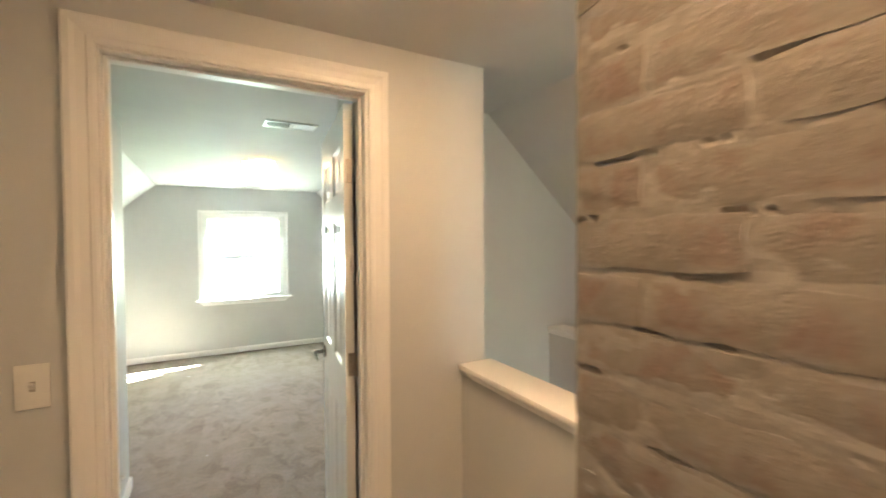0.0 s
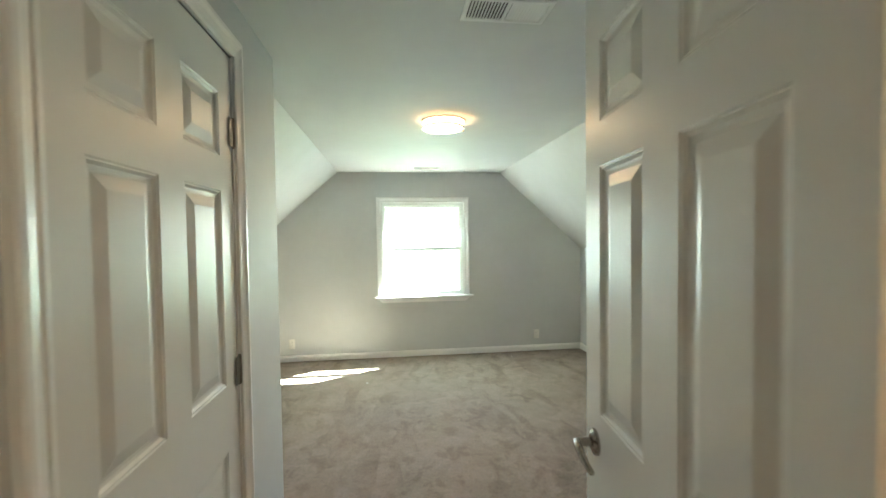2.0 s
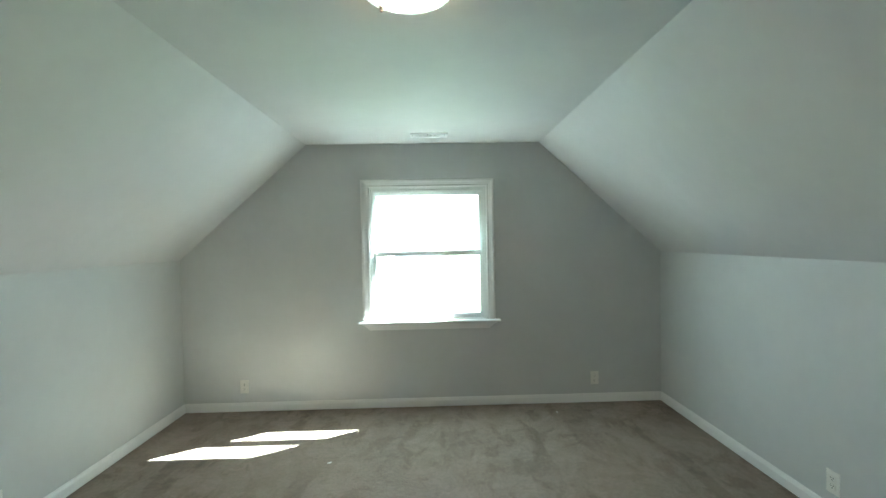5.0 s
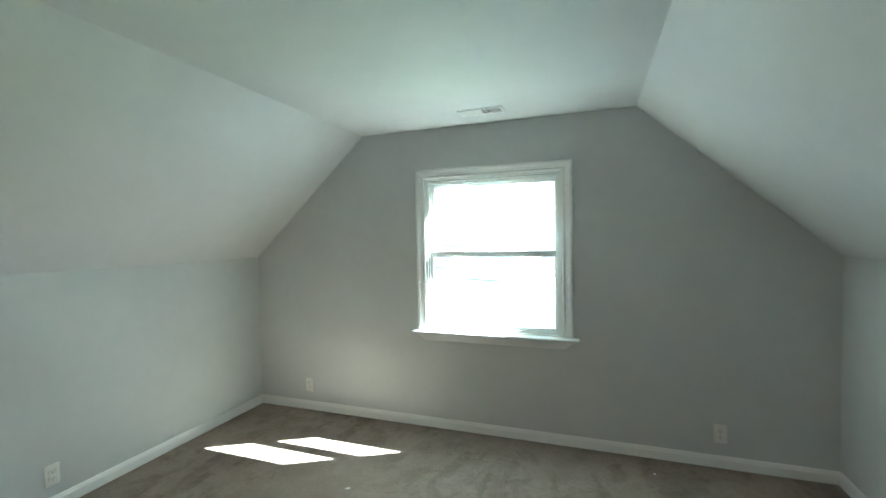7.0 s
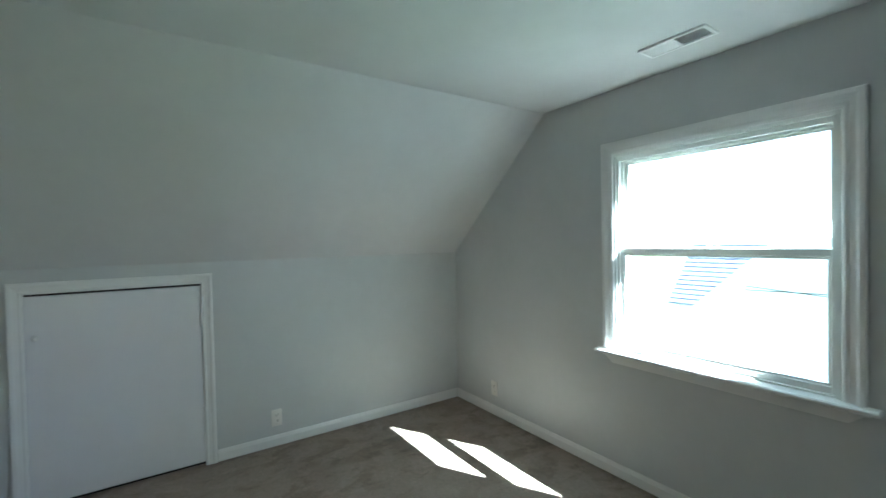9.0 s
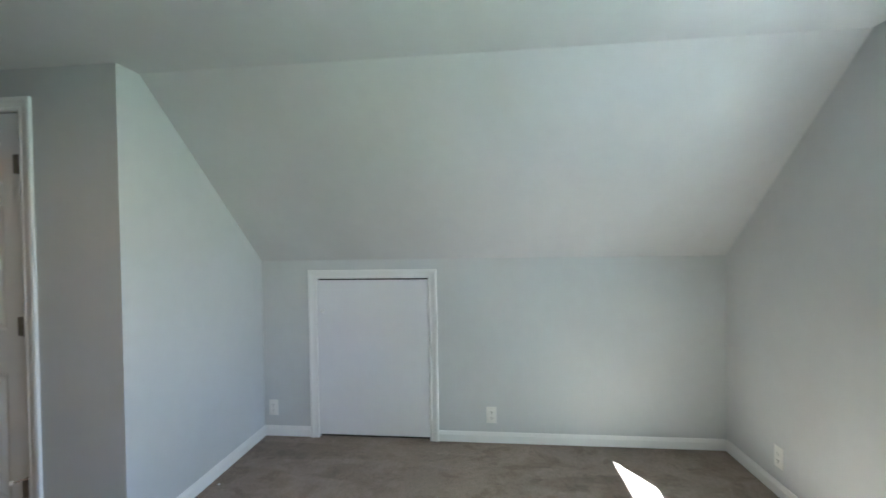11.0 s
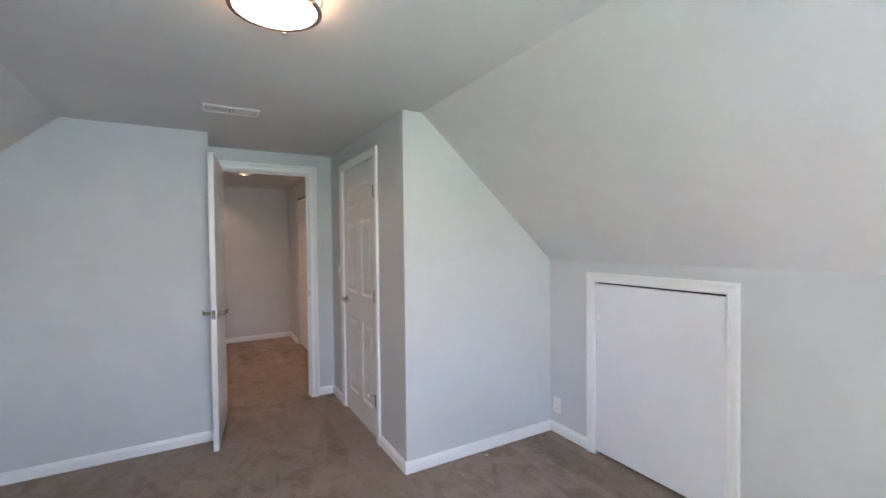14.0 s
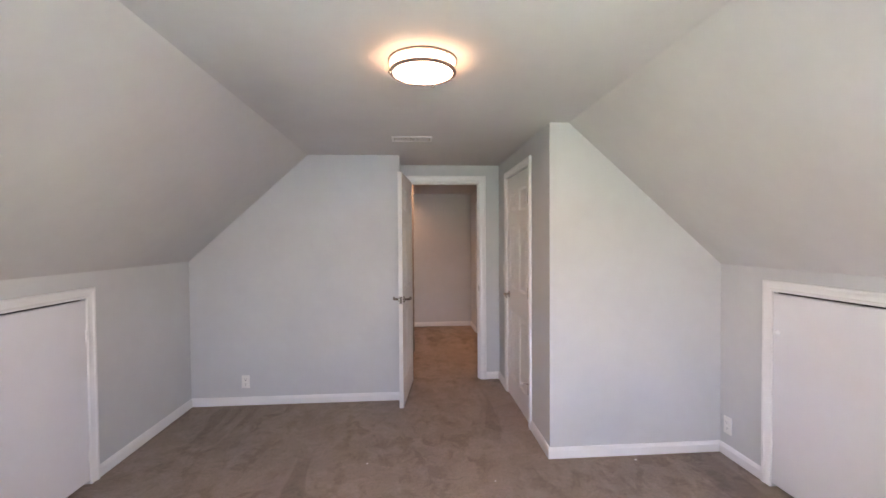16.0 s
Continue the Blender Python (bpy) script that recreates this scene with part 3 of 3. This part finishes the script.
setting("folding_door_track", box(HX - 0.07, HX - 0.02, BY0, BY1, 2.030, DT), DARK, "dark metal track over the folding doors", "trim")


# knee wall access doors
def access_door(name, x, into, y0, y1, top, knob_at, hinge_at, gap=0.012):
    m = Matrix.Translation((x, (y0 + y1) / 2, 0))
    d = thing(name, m, "low white plain access door in the knee wall, shut", "access door", kind="structure")
    world_part("slab", box(min(x + into * 0.002, x - into * 0.018), max(x + into * 0.002, x - into * 0.018), y0 + 0.001, y1 - 0.001, 0.024, top - gap, bevel=0.0015), SLAB, d)
    # black block painting the shade in the gaps round the slab
    bm = bmesh.new()
    xs = sorted((x - into * 0.03, x - into * WT))
    add_box(bm, xs[0], xs[1], y0, y1, 0.0, top)
    world_part("backing", bm, DARK, d)
    bm = bmesh.new()
    add_tube(bm, (x - into * 0.004, knob_at, 0.925), (x + into * 0.014, knob_at, 0.925), 0.008, 16)
    bmesh.ops.create_uvsphere(bm, u_segments=18, v_segments=10, radius=0.016, matrix=Matrix.Translation((x + into * 0.022, knob_at, 0.925)))
    world_part("knob", bm, TRIM, d, "small round white knob", soft=True)
    for z in (0.14, top - 0.26):
        bm = bmesh.new()
        add_tube(bm, (x + into * 0.004, hinge_at, z), (x + into * 0.004, hinge_at, z + 0.07), 0.0055, 12)
        add_box(bm, *sorted((x - into * 0.004, x - into * 0.001)), hinge_at - 0.02, hinge_at + 0.02, z, z + 0.07)
        world_part("hinge", bm, TRIM, d, "white painted butt hinge", soft=True)
    casing_set(name + "_casing", y0, y1, top, lambda u, z, q: (x + into * q, u, z), 1.0, "white moulded casing round the access door")


(_, ya, yb, top), (_, yc, yd, top2) = KD
access_door("door_3", XL, 1, ya, yb, top, ya + 0.045, yb - 0.004)
access_door("door_4", XR, -1, yc, yd, top2, yd - 0.045, yc + 0.004)

# window: jambs, sashes, panes, stool, apron, casing
win = thing("window_1", Matrix.Translation(((WX0 + WX1) / 2, YW, WZ0)), "white double-hung window with two sashes, glaring daylight", "window", kind="structure")
for nm, d in (("jamb", (WX0 - 0.001, WX0 + 0.020, YW, YW + 0.13, WZ0, WZ1)), ("jamb", (WX1 - 0.020, WX1 + 0.001, YW, YW + 0.13, WZ0, WZ1)),
              ("head_jamb", (WX0 + 0.02, WX1 - 0.02, YW, YW + 0.13, WZ1 - 0.020, WZ1)), ("outer_sill", (WX0 + 0.02, WX1 - 0.02, YW + 0.015, YW + 0.13, WZ0 - 0.002, WZ0 + 0.018))):
    world_part(nm, box(*d), VINYL, win)
for side, xa, xb in (("l", WX0 + 0.020, WX0 + 0.034), ("r", WX1 - 0.034, WX1 - 0.020)):
    world_part("track", box(xa, xb, YW + 0.012, YW + 0.022, WZ0 + 0.018, WZ1 - 0.02), VINYL, win)
    world_part("track", box(xa, xb, YW + 0.056, YW + 0.062, WZ0 + 0.018, WZ1 - 0.02), VINYL, win)
world_part("head_stop", box(WX0 + 0.020, WX1 - 0.020, YW + 0.012, YW + 0.024, WZ1 - 0.045, WZ1 - 0.02, bevel=0.002), VINYL, win)
world_part("head_track", box(WX0 + 0.021, WX1 - 0.021, YW + 0.026, YW + 0.040, WZ1 - 0.034, WZ1 - 0.02, bevel=0.002), VINYL, win)
world_part("head_track", box(WX0 + 0.021, WX1 - 0.021, YW + 0.046, YW + 0.0555, WZ1 - 0.040, WZ1 - 0.02, bevel=0.002), VINYL, win)


def sash(y0, y1, za, zb, bottom, top, side, name):
    xa, xb = WX0 + 0.024, WX1 - 0.024
    s = new(name)
    s.parent = win
    BASE[s] = BASE[win]
    for nm, d in (("stile", (xa, xa + side, y0, y1, za, zb)), ("stile", (xb - side, xb, y0, y1, za, zb)),
                  ("bottom_rail", (xa + side, xb - side, y0, y1, za, za + bottom)), ("top_rail", (xa + side, xb - side, y0, y1, zb - top, zb))):
        world_part(nm, box(*d, bevel=0.003), VINYL, s)
    bead = 0.010
    gx0, gx1, gz0, gz1 = xa + side, xb - side, za + bottom, zb - top
    for d in ((gx0, gx0 + bead, y0 + 0.006, y1 - 0.006, gz0, gz1), (gx1 - bead, gx1, y0 + 0.006, y1 - 0.006, gz0, gz1),
              (gx0 + bead, gx1 - bead, y0 + 0.006, y1 - 0.006, gz0, gz0 + bead), (gx0 + bead, gx1 - bead, y0 + 0.006, y1 - 0.006, gz1 - bead, gz1)):
        world_part("glazing_bead", box(*d), VINYL, s)
    g = world_part("pane", box(gx0 + 0.002, gx1 - 0.002, (y0 + y1) / 2 - 0.002, (y0 + y1) / 2 + 0.002, gz0 + 0.002, gz1 - 0.002), PANE, s, "clear glass pane")
    g.visible_shadow = False
    return s


lower = sash(YW + 0.024, YW + 0.054, WZ0 + 0.020, 1.335, 0.030, 0.034, 0.022, "lower_sash")
upper = sash(YW + 0.064, YW + 0.094, 1.292, WZ1 - 0.022, 0.034, 0.032, 0.022, "upper_sash")
bm = box(0.696, 0.756, YW + 0.030, YW + 0.050, 1.335, 1.342, bevel=0.002)
add_tube(bm, (0.726, YW + 0.040, 1.342), (0.726, YW + 0.040, 1.350), 0.011, 16)
world_part("sash_lock", bm, VINYL, lower, "white sash lock")
for x in (0.38, 1.07):
    world_part("lift", box(x - 0.04, x + 0.04, YW + 0.012, YW + 0.024, WZ0 + 0.045, WZ0 + 0.051, bevel=0.001), VINYL, lower)
bm = add_prism(bmesh.new(), [(-0.050, 0.0), (-0.054, 0.006), (-0.054, 0.014), (-0.048, 0.020), (0.022, 0.020), (0.022, 0.0)], lambda u, v, x: (x, YW + u, WZ0 - 0.010 + v), WX0, WX1)
for a, c in ((WX0 - 0.096, WX0), (WX1, WX1 + 0.105)):
    add_prism(bm, [(-0.050, 0.0), (-0.054, 0.006), (-0.054, 0.014), (-0.048, 0.020), (0.0, 0.020), (0.0, 0.0)], lambda u, v, x: (x, YW + u, WZ0 - 0.010 + v), a, c)
world_part("window_sill", bm, TRIM, win, "white painted stool board")
bm = add_prism(bmesh.new(), [(0.155, -0.010), (1.305, -0.010), (1.238, -0.066), (0.222, -0.066)], lambda u, v, d: (u, YW - d, WZ0 + v), 0.0, 0.014)
add_prism(bm, [(0.150, -0.010), (1.310, -0.010), (1.297, -0.026), (0.163, -0.026)], lambda u, v, d: (u, YW - d, WZ0 + v), 0.014, 0.021)
world_part("apron", bm, TRIM, win, "white moulded apron under the sill")
casing_set("window_casing", WX0 + 0.006, WX1 - 0.004, WZ1 - 0.004, lambda u, z, d: (u, YW - d, z), 1.0, "white moulded casing round the window", bottom=WZ0 + 0.010, width=0.070)

# ---- things ----


def plate(name, place, turn, label, category, group, face):
    m = Matrix.Translation(place) @ Matrix.Rotation(radians(turn), 4, "Z")
    d = thing(name, m, label, category, group)
    part("cover_plate", box(-0.035, 0.035, 0.0, 0.005, -0.057, 0.057, bevel=0.002, seg=2), PLATE, d, soft=True)
    if face == "outlet":
        for z in (-0.020, 0.020):
            bm = box(-0.017, 0.017, 0.004, 0.0075, z - 0.014, z + 0.014, bevel=0.003)
            r = part("receptacle", bm, PLATE, d)
            for x, h in ((-0.0065, 0.0045), (0.0065, 0.0035)):
                part("slot", box(x - 0.0012, x + 0.0012, 0.0070, 0.0078, z - h + 0.003, z + h + 0.003), DARK, r)
            part("slot", add_tube(bmesh.new(), (0, 0.0070, z - 0.008), (0, 0.0078, z - 0.008), 0.0026, 10), DARK, r)
        part("screw", add_tube(bmesh.new(), (0, 0.005, 0), (0, 0.0062, 0), 0.003, 10), PLATE, d)
    else:
        part("toggle_slot", box(-0.006, 0.006, 0.0045, 0.0054, -0.013, 0.013), SHADE, d)
        bm = add_prism(bmesh.new(), [(0.004, -0.008), (0.022, 0.008), (0.020, 0.014), (0.004, 0.006)], lambda u, v, x: (x, u, v), -0.0042, 0.0042)
        part("toggle", bm, PLATE, d, "ivory toggle lever")
        for z in (-0.030, 0.030):
            part("screw", add_tube(bmesh.new(), (0, 0.005, z), (0, 0.0062, z), 0.003, 10), PLATE, d)
    return d


for place, turn in (((-0.850, YW, 0.212), 180), ((2.141, YW, 0.212), 180), ((XL, 4.443, 0.196), -90), ((XL, 2.846, 0.210), -90), ((XR, 4.412, 0.192), 90), ((2.255, YK, 0.214), 0)):
    plate("wall_outlet", place, turn, "white duplex wall outlet above the baseboard", "outlet", "wall outlets", "outlet")
plate("light_switch", (-0.093, YH, 1.173), 180, "ivory toggle light switch on the hall wall", "light switch", "light switches", "switch")
plate("light_switch", (XC, 1.398, 1.170), -90, "white toggle light switch beside the closet door", "light switch", "light switches", "switch")


def ceiling_vent(x0, x1, y0, y1, label):
    d = thing("ceiling_vent", Matrix.Translation(((x0 + x1) / 2, (y0 + y1) / 2, CH)), label, "vent", "ceiling vents")
    w, l = (x1 - x0) / 2, (y1 - y0) / 2
    bm = bmesh.new()
    for a in ((-w, w, -l, -l + 0.015), (-w, w, l - 0.015, l), (-w, -w + 0.017, -l + 0.015, l - 0.015), (w - 0.017, w, -l + 0.015, l - 0.015), (-0.006, 0.006, -l + 0.015, l - 0.015)):
        add_box(bm, *a, -0.009, 0.0, bevel=0.002)
    part("frame", bm, TRIM, d)
    # black sheet in place of the shaded duct; the ceiling has no recess
    part("backing", box(-w + 0.012, w - 0.012, -l + 0.012, l - 0.012, -0.0015, -0.0005), DARK, d)
    n = 11
    for half in (-1, 1):
        for i in range(n):
            x = half * (0.010 + (w - 0.030) * (i + 0.5) / n)
            tilt = -0.0042 * half
            bm = add_prism(bmesh.new(), [(x - tilt - 0.0008, -0.0085), (x - tilt + 0.0008, -0.0085), (x + tilt + 0.0008, -0.0016), (x + tilt - 0.0008, -0.0016)],
                           lambda u, v, q: (u, q, v), -l + 0.015, l - 0.015)
            part("slat", bm, TRIM, d)
    return d


ceiling_vent(0.600, 0.902, 2.215, 2.360, "white metal ceiling vent with slanted slats near the door")
ceiling_vent(0.607, 0.895, 5.632, 5.757, "white metal ceiling vent with slanted slats near the window")

# flush ceiling lamp: pan, opal drum, two metal rings, three pins
LX, LY = 0.703, 3.690
lamp = thing("ceiling_lamp", Matrix.Translation((LX, LY, CH)), "round flush ceiling lamp with opal glass and two nickel rings, lit", "ceiling lamp")
part("pan", add_lathe(bmesh.new(), [(0.120, 0.0), (0.120, -0.003), (0.110, -0.004)], (0, 0, 0)), TRIM, lamp)
part("diffuser", add_lathe(bmesh.new(), [(0.132, -0.004), (0.137, -0.006), (0.137, -0.046)], (0, 0, 0), closed=False), LIT_DRUM, lamp, "lit opal glass drum", soft=True)
part("bowl", add_lathe(bmesh.new(), [(0.1365, -0.046), (0.130, -0.052), (0.10, -0.056), (0.05, -0.059), (0.01, -0.060)], (0, 0, 0)), LIT_GLASS, lamp, "lit opal glass bottom", soft=True)


def ring_bm(r0, r1, z0, z1, seg=56):
    bm = bmesh.new()
    prof = [(r0, z0), (r1, z0), (r1, z1), (r0, z1)]
    add_lathe(bm, prof + prof[:1], (0, 0, 0), seg, closed=False)
    return bm


part("ring", ring_bm(0.140, 0.147, -0.011, -0.002), DARKENED_METAL, lamp, "thin nickel ring", soft=True)
part("ring", ring_bm(0.127, 0.143, -0.056, -0.046), NICKEL, lamp, "thin nickel ring", soft=True)
for a in (250, 10, 130):
    ca, sa = math.cos(radians(a)), math.sin(radians(a))
    bm = add_tube(bmesh.new(), (0.1425 * ca, 0.1425 * sa, -0.008), (0.1425 * ca, 0.1425 * sa, -0.059), 0.003, 10)
    bmesh.ops.create_uvsphere(bm, u_segments=12, v_segments=8, radius=0.0065, matrix=Matrix.Translation((0.1425 * ca, 0.1425 * sa, -0.061)))
    part("pin", bm, NICKEL, lamp, "nickel pin with a round nut", soft=True)

# recessed downlight in the hall ceiling
can = thing("recessed_light", Matrix.Translation((*CANS[0], CH)), "small recessed round downlight in the hall ceiling, lit warm", "ceiling light", "hall downlights")
part("trim_ring", add_lathe(bmesh.new(), [(0.060, -0.001), (0.062, -0.005), (0.088, -0.004), (0.096, -0.0005), (0.096, 0.0), (0.060, 0.0), (0.060, -0.001)], (0, 0, 0), 40, closed=False), TRIM, can, "white trim ring", soft=True)
part("baffle", add_lathe(bmesh.new(), [(0.060, 0.0), (0.058, 0.05), (0.052, 0.085), (0.0522, 0.0855), (0.0602, 0.05), (0.0625, 0.0)], (0, 0, 0), 40, closed=False), BAFFLE, can, "dark ribbed baffle", soft=True)
part("bulb", add_lathe(bmesh.new(), [(0.050, 0.080), (0.050, 0.062), (0.040, 0.052), (0.015, 0.046), (0.002, 0.045)], (0, 0, 0), 32), HALL_BULB, can, "lit bulb face", soft=True)
# unseen copy, added to brighten the far end of the hall
copy_thing(can, Matrix.Translation((*CANS[1], CH)))

# unseen flush lamp, added to fill the hall with warm light
lamp = thing("hall_lamp", Matrix.Translation((0.86, 0.26, CH)), "added unseen flush lamp on the hall ceiling, lit warm", "ceiling lamp")
part("pan", add_lathe(bmesh.new(), [(0.13, 0.0), (0.13, -0.012), (0.12, -0.014)], (0, 0, 0)), NICKEL, lamp)
part("diffuser", add_lathe(bmesh.new(), [(0.118, -0.014), (0.125, -0.020), (0.105, -0.036), (0.06, -0.045), (0.01, -0.048)], (0, 0, 0)), HALL_FILL_GLOW, lamp, "glowing bowl of the added hall lamp", soft=True)

# bits of paper on the carpet
for x, y, s, a in ((0.074, 5.102, 0.016, 20), (1.755, 5.790, 0.010, 70), (1.064, 2.740, 0.009, 10), (-0.713, 2.842, 0.011, 0), (0.262, 3.008, 0.007, 50)):
    bm = bmesh.new()
    add_prism(bm, [(-s, -s * 0.5), (s * 0.7, -s * 0.6), (s, s * 0.4), (-s * 0.3, s * 0.7)], lambda u, v, q: (u, v, q + 0.25 * abs(u)), 0.0, 0.0015)
    ob = new("paper_scrap", finish("paper_scrap", bm, SCRAP))
    ob.matrix_basis = Matrix.Translation((x, y, 0.001)) @ Matrix.Rotation(radians(a), 4, "Z")
    tagged(ob, "tiny white scrap of paper lying on the carpet", "scrap", "scraps on the carpet")

# ---- outside ----
setting("ground", box(-250, 250, -250, 250, -3.4, -3.2), LAWN, "sunlit grass far below the window", "ground")
house = thing("neighbour_house", Matrix.Translation((-3.0, 17.0, -3.2)), "pale sided neighbouring house with grey shingle roof", "house")
bm = add_prism(bmesh.new(), [(17.2, -3.2), (20.2, -3.2), (20.2, -0.55), (18.6, 1.05), (17.2, -0.60)], lambda u, v, d: (d, u, v), -5.15, 1.2)
world_part("wall", bm, SIDING, house)
bm = add_prism(bmesh.new(), [(-4.6, -3.2), (1.4, -3.2), (1.4, -1.15), (-1.6, 1.73), (-4.6, -1.15)], xz, 15.5, 18.4)
world_part("wing_wall", bm, SIDING, house, "pale gabled wing of the house")
for yb, yr in ((16.9, 18.6), (20.5, 18.6)):
    bm = bmesh.new()
    for i in range(14):
        f0, f1 = i / 14, (i + 1) / 14
        ya, za, yb2, zb = yb + (yr - yb) * f0, -0.72 + 1.85 * f0, yb + (yr - yb) * f1, -0.72 + 1.85 * f1
        add_prism(bm, [(ya, za + 0.02), (yb2, zb + 0.02), (yb2, zb + 0.05), (ya, za + 0.085)], lambda u, v, d: (d, u, v), -5.32, 1.3)
    world_part("roof", bm, SHINGLE, house, "grey shingle roof slope")
for z, rise in ((0.08, 0.75), (0.17, -0.35)):
    bm, last = bmesh.new(), None
    for i in range(13):
        f = i / 12
        p = Vector((-2.62 + 12.0 * f, 15.3 - 1.2 * f, z + rise * f - 0.5 * f * (1 - f)))
        if last:
            add_tube(bm, last, p, 0.011, 8)
        last = p
    wire = new("utility_wire", finish("utility_wire", bm, BAFFLE))
    tagged(wire, "thin black overhead wire running from the neighbouring house", "wire", "overhead wires")

# ---- chimney ----
KX, KX1, KY0, KY1 = 0.737, 1.31, -0.95, -0.019
COURSE, BL = 0.0655, 0.212
chim = thing("brick_chimney", Matrix.Translation((KX, KY1, 0)), "old whitewashed brick chimney with ragged mortar joints", "chimney")


def rough_face(bm, put, u0, u1, v0, v1, nu, nv, amp, seed):
    grid = []
    for j in range(nv + 1):
        row = []
        for i in range(nu + 1):
            u, v = u0 + (u1 - u0) * i / nu, v0 + (v1 - v0) * j / nv
            d = amp * noise.noise(Vector((u * 22 + seed, v * 30, seed))) + amp * 0.7 * noise.noise(Vector((u * 60, v * 75 + seed, 3.0)))
            ragged = noise.noise(Vector((u * 70, v * 40 + seed, 5.0)))
            crack = noise.noise(Vector((u * 10 + seed, v * 30, 11.0 + seed))) + 0.35 * ragged
            bed = abs((v / COURSE + 0.5) % 1.0 - 0.5) * COURSE
            if crack > 0.14 and bed < 0.0022 + 0.0022 * ragged:
                d -= min(0.010, (crack - 0.14) * 0.07)
            row.append(bm.verts.new(put(u, v, d)))
        grid.append(row)
    for j in range(nv):
        for i in range(nu):
            bm.faces.new((grid[j][i], grid[j][i + 1], grid[j + 1][i + 1], grid[j + 1][i]))


bm = bmesh.new()
REC = 0.0026
rough_face(bm, lambda u, v, d: (KX + REC - d, u, v), KY0, KY1 - REC, 0.0, CH, 150, 420, 0.0019, 1.0)
rough_face(bm, lambda u, v, d: (u, KY1 - REC + d, v), KX + REC, KX1, 0.0, CH, 70, 420, 0.0019, 7.0)
add_box(bm, KX + 0.03, KX1, KY0, KY1 - 0.03, 0.0, CH)
world_part("mortar", bm, MORTAR, chim, "whitewashed uneven mortar", soft=False)


def brick_mesh(length, seed):
    """A worn brick: uneven front of 5 x 2 fields, sides drawn back; front faces -x, length along y."""
    bm = bmesh.new()
    nu, nv, h = 6, 3, 0.0580
    rnd = random.Random(seed)
    front, back = [], []
    for j in range(nv + 1):
        row = []
        for i in range(nu + 1):
            edge = i in (0, nu) or j in (0, nv)
            u = -length / 2 + length * i / nu + (rnd.uniform(-0.006, 0.006) if 0 < i < nu else rnd.uniform(-0.003, 0.003))
            v = -h / 2 + h * j / nv + rnd.uniform(-0.0028, 0.0028)
            d = rnd.uniform(-0.0013, 0.0013) + (0.0022 if edge else 0.0)
            row.append(bm.verts.new((d, u, v)))
        front.append(row)
    for j in range(nv):
        for i in range(nu):
            bm.faces.new((front[j][i], front[j + 1][i], front[j + 1][i + 1], front[j][i + 1]))
    rim = [front[0][i] for i in range(nu + 1)] + [front[j][nu] for j in range(1, nv + 1)] + [front[nv][i] for i in range(nu - 1, -1, -1)] + [front[j][0] for j in range(nv - 1, 0, -1)]
    deep = [bm.verts.new((0.055, v.co.y, v.co.z)) for v in rim]
    for i in range(len(rim)):
        j = (i + 1) % len(rim)
        bm.faces.new((rim[i], rim[j], deep[j], deep[i]))
    me = finish("brick", bm, BRICK)
    smooth_by_angle(me, 0.5)
    return me


FULL = [brick_mesh(BL - 0.011, s) for s in range(9)]
HALF = [brick_mesh(BL / 2 - 0.011, 50 + s) for s in range(5)]
rnd = random.Random(4)


def lay(me, m):
    ob = new("brick", me)
    ob.parent = chim
    ob.matrix_basis = BASE[chim].inverted() @ m


rows = int(CH / COURSE)
for k in range(rows):
    z = (k + 0.5) * COURSE
    sag = rnd.uniform(-0.003, 0.003)
    y = KY1
    first = k % 2 == 0
    while y - BL / 2 > KY0:
        half = first and y == KY1
        ln = BL / 2 if half else BL
        if y - ln < KY0:
            break
        tilt = Matrix.Rotation(rnd.uniform(-0.012, 0.012), 4, "X") @ Matrix.Rotation(rnd.uniform(-0.010, 0.010), 4, "Z")
        lay(rnd.choice(HALF if half else FULL), Matrix.Translation((KX + rnd.uniform(-0.0018, 0.0016), y - ln / 2, z + sag + rnd.uniform(-0.002, 0.002))) @ tilt)
        y -= ln
    x = KX + (0.06 if first else BL / 2 + 0.012)
    while x + BL < KX1:
        lay(rnd.choice(FULL), Matrix.Translation((x + BL / 2, KY1 + rnd.uniform(-0.003, 0.003), z + sag)) @ Matrix.Rotation(radians(-90), 4, "Z"))
        x += BL
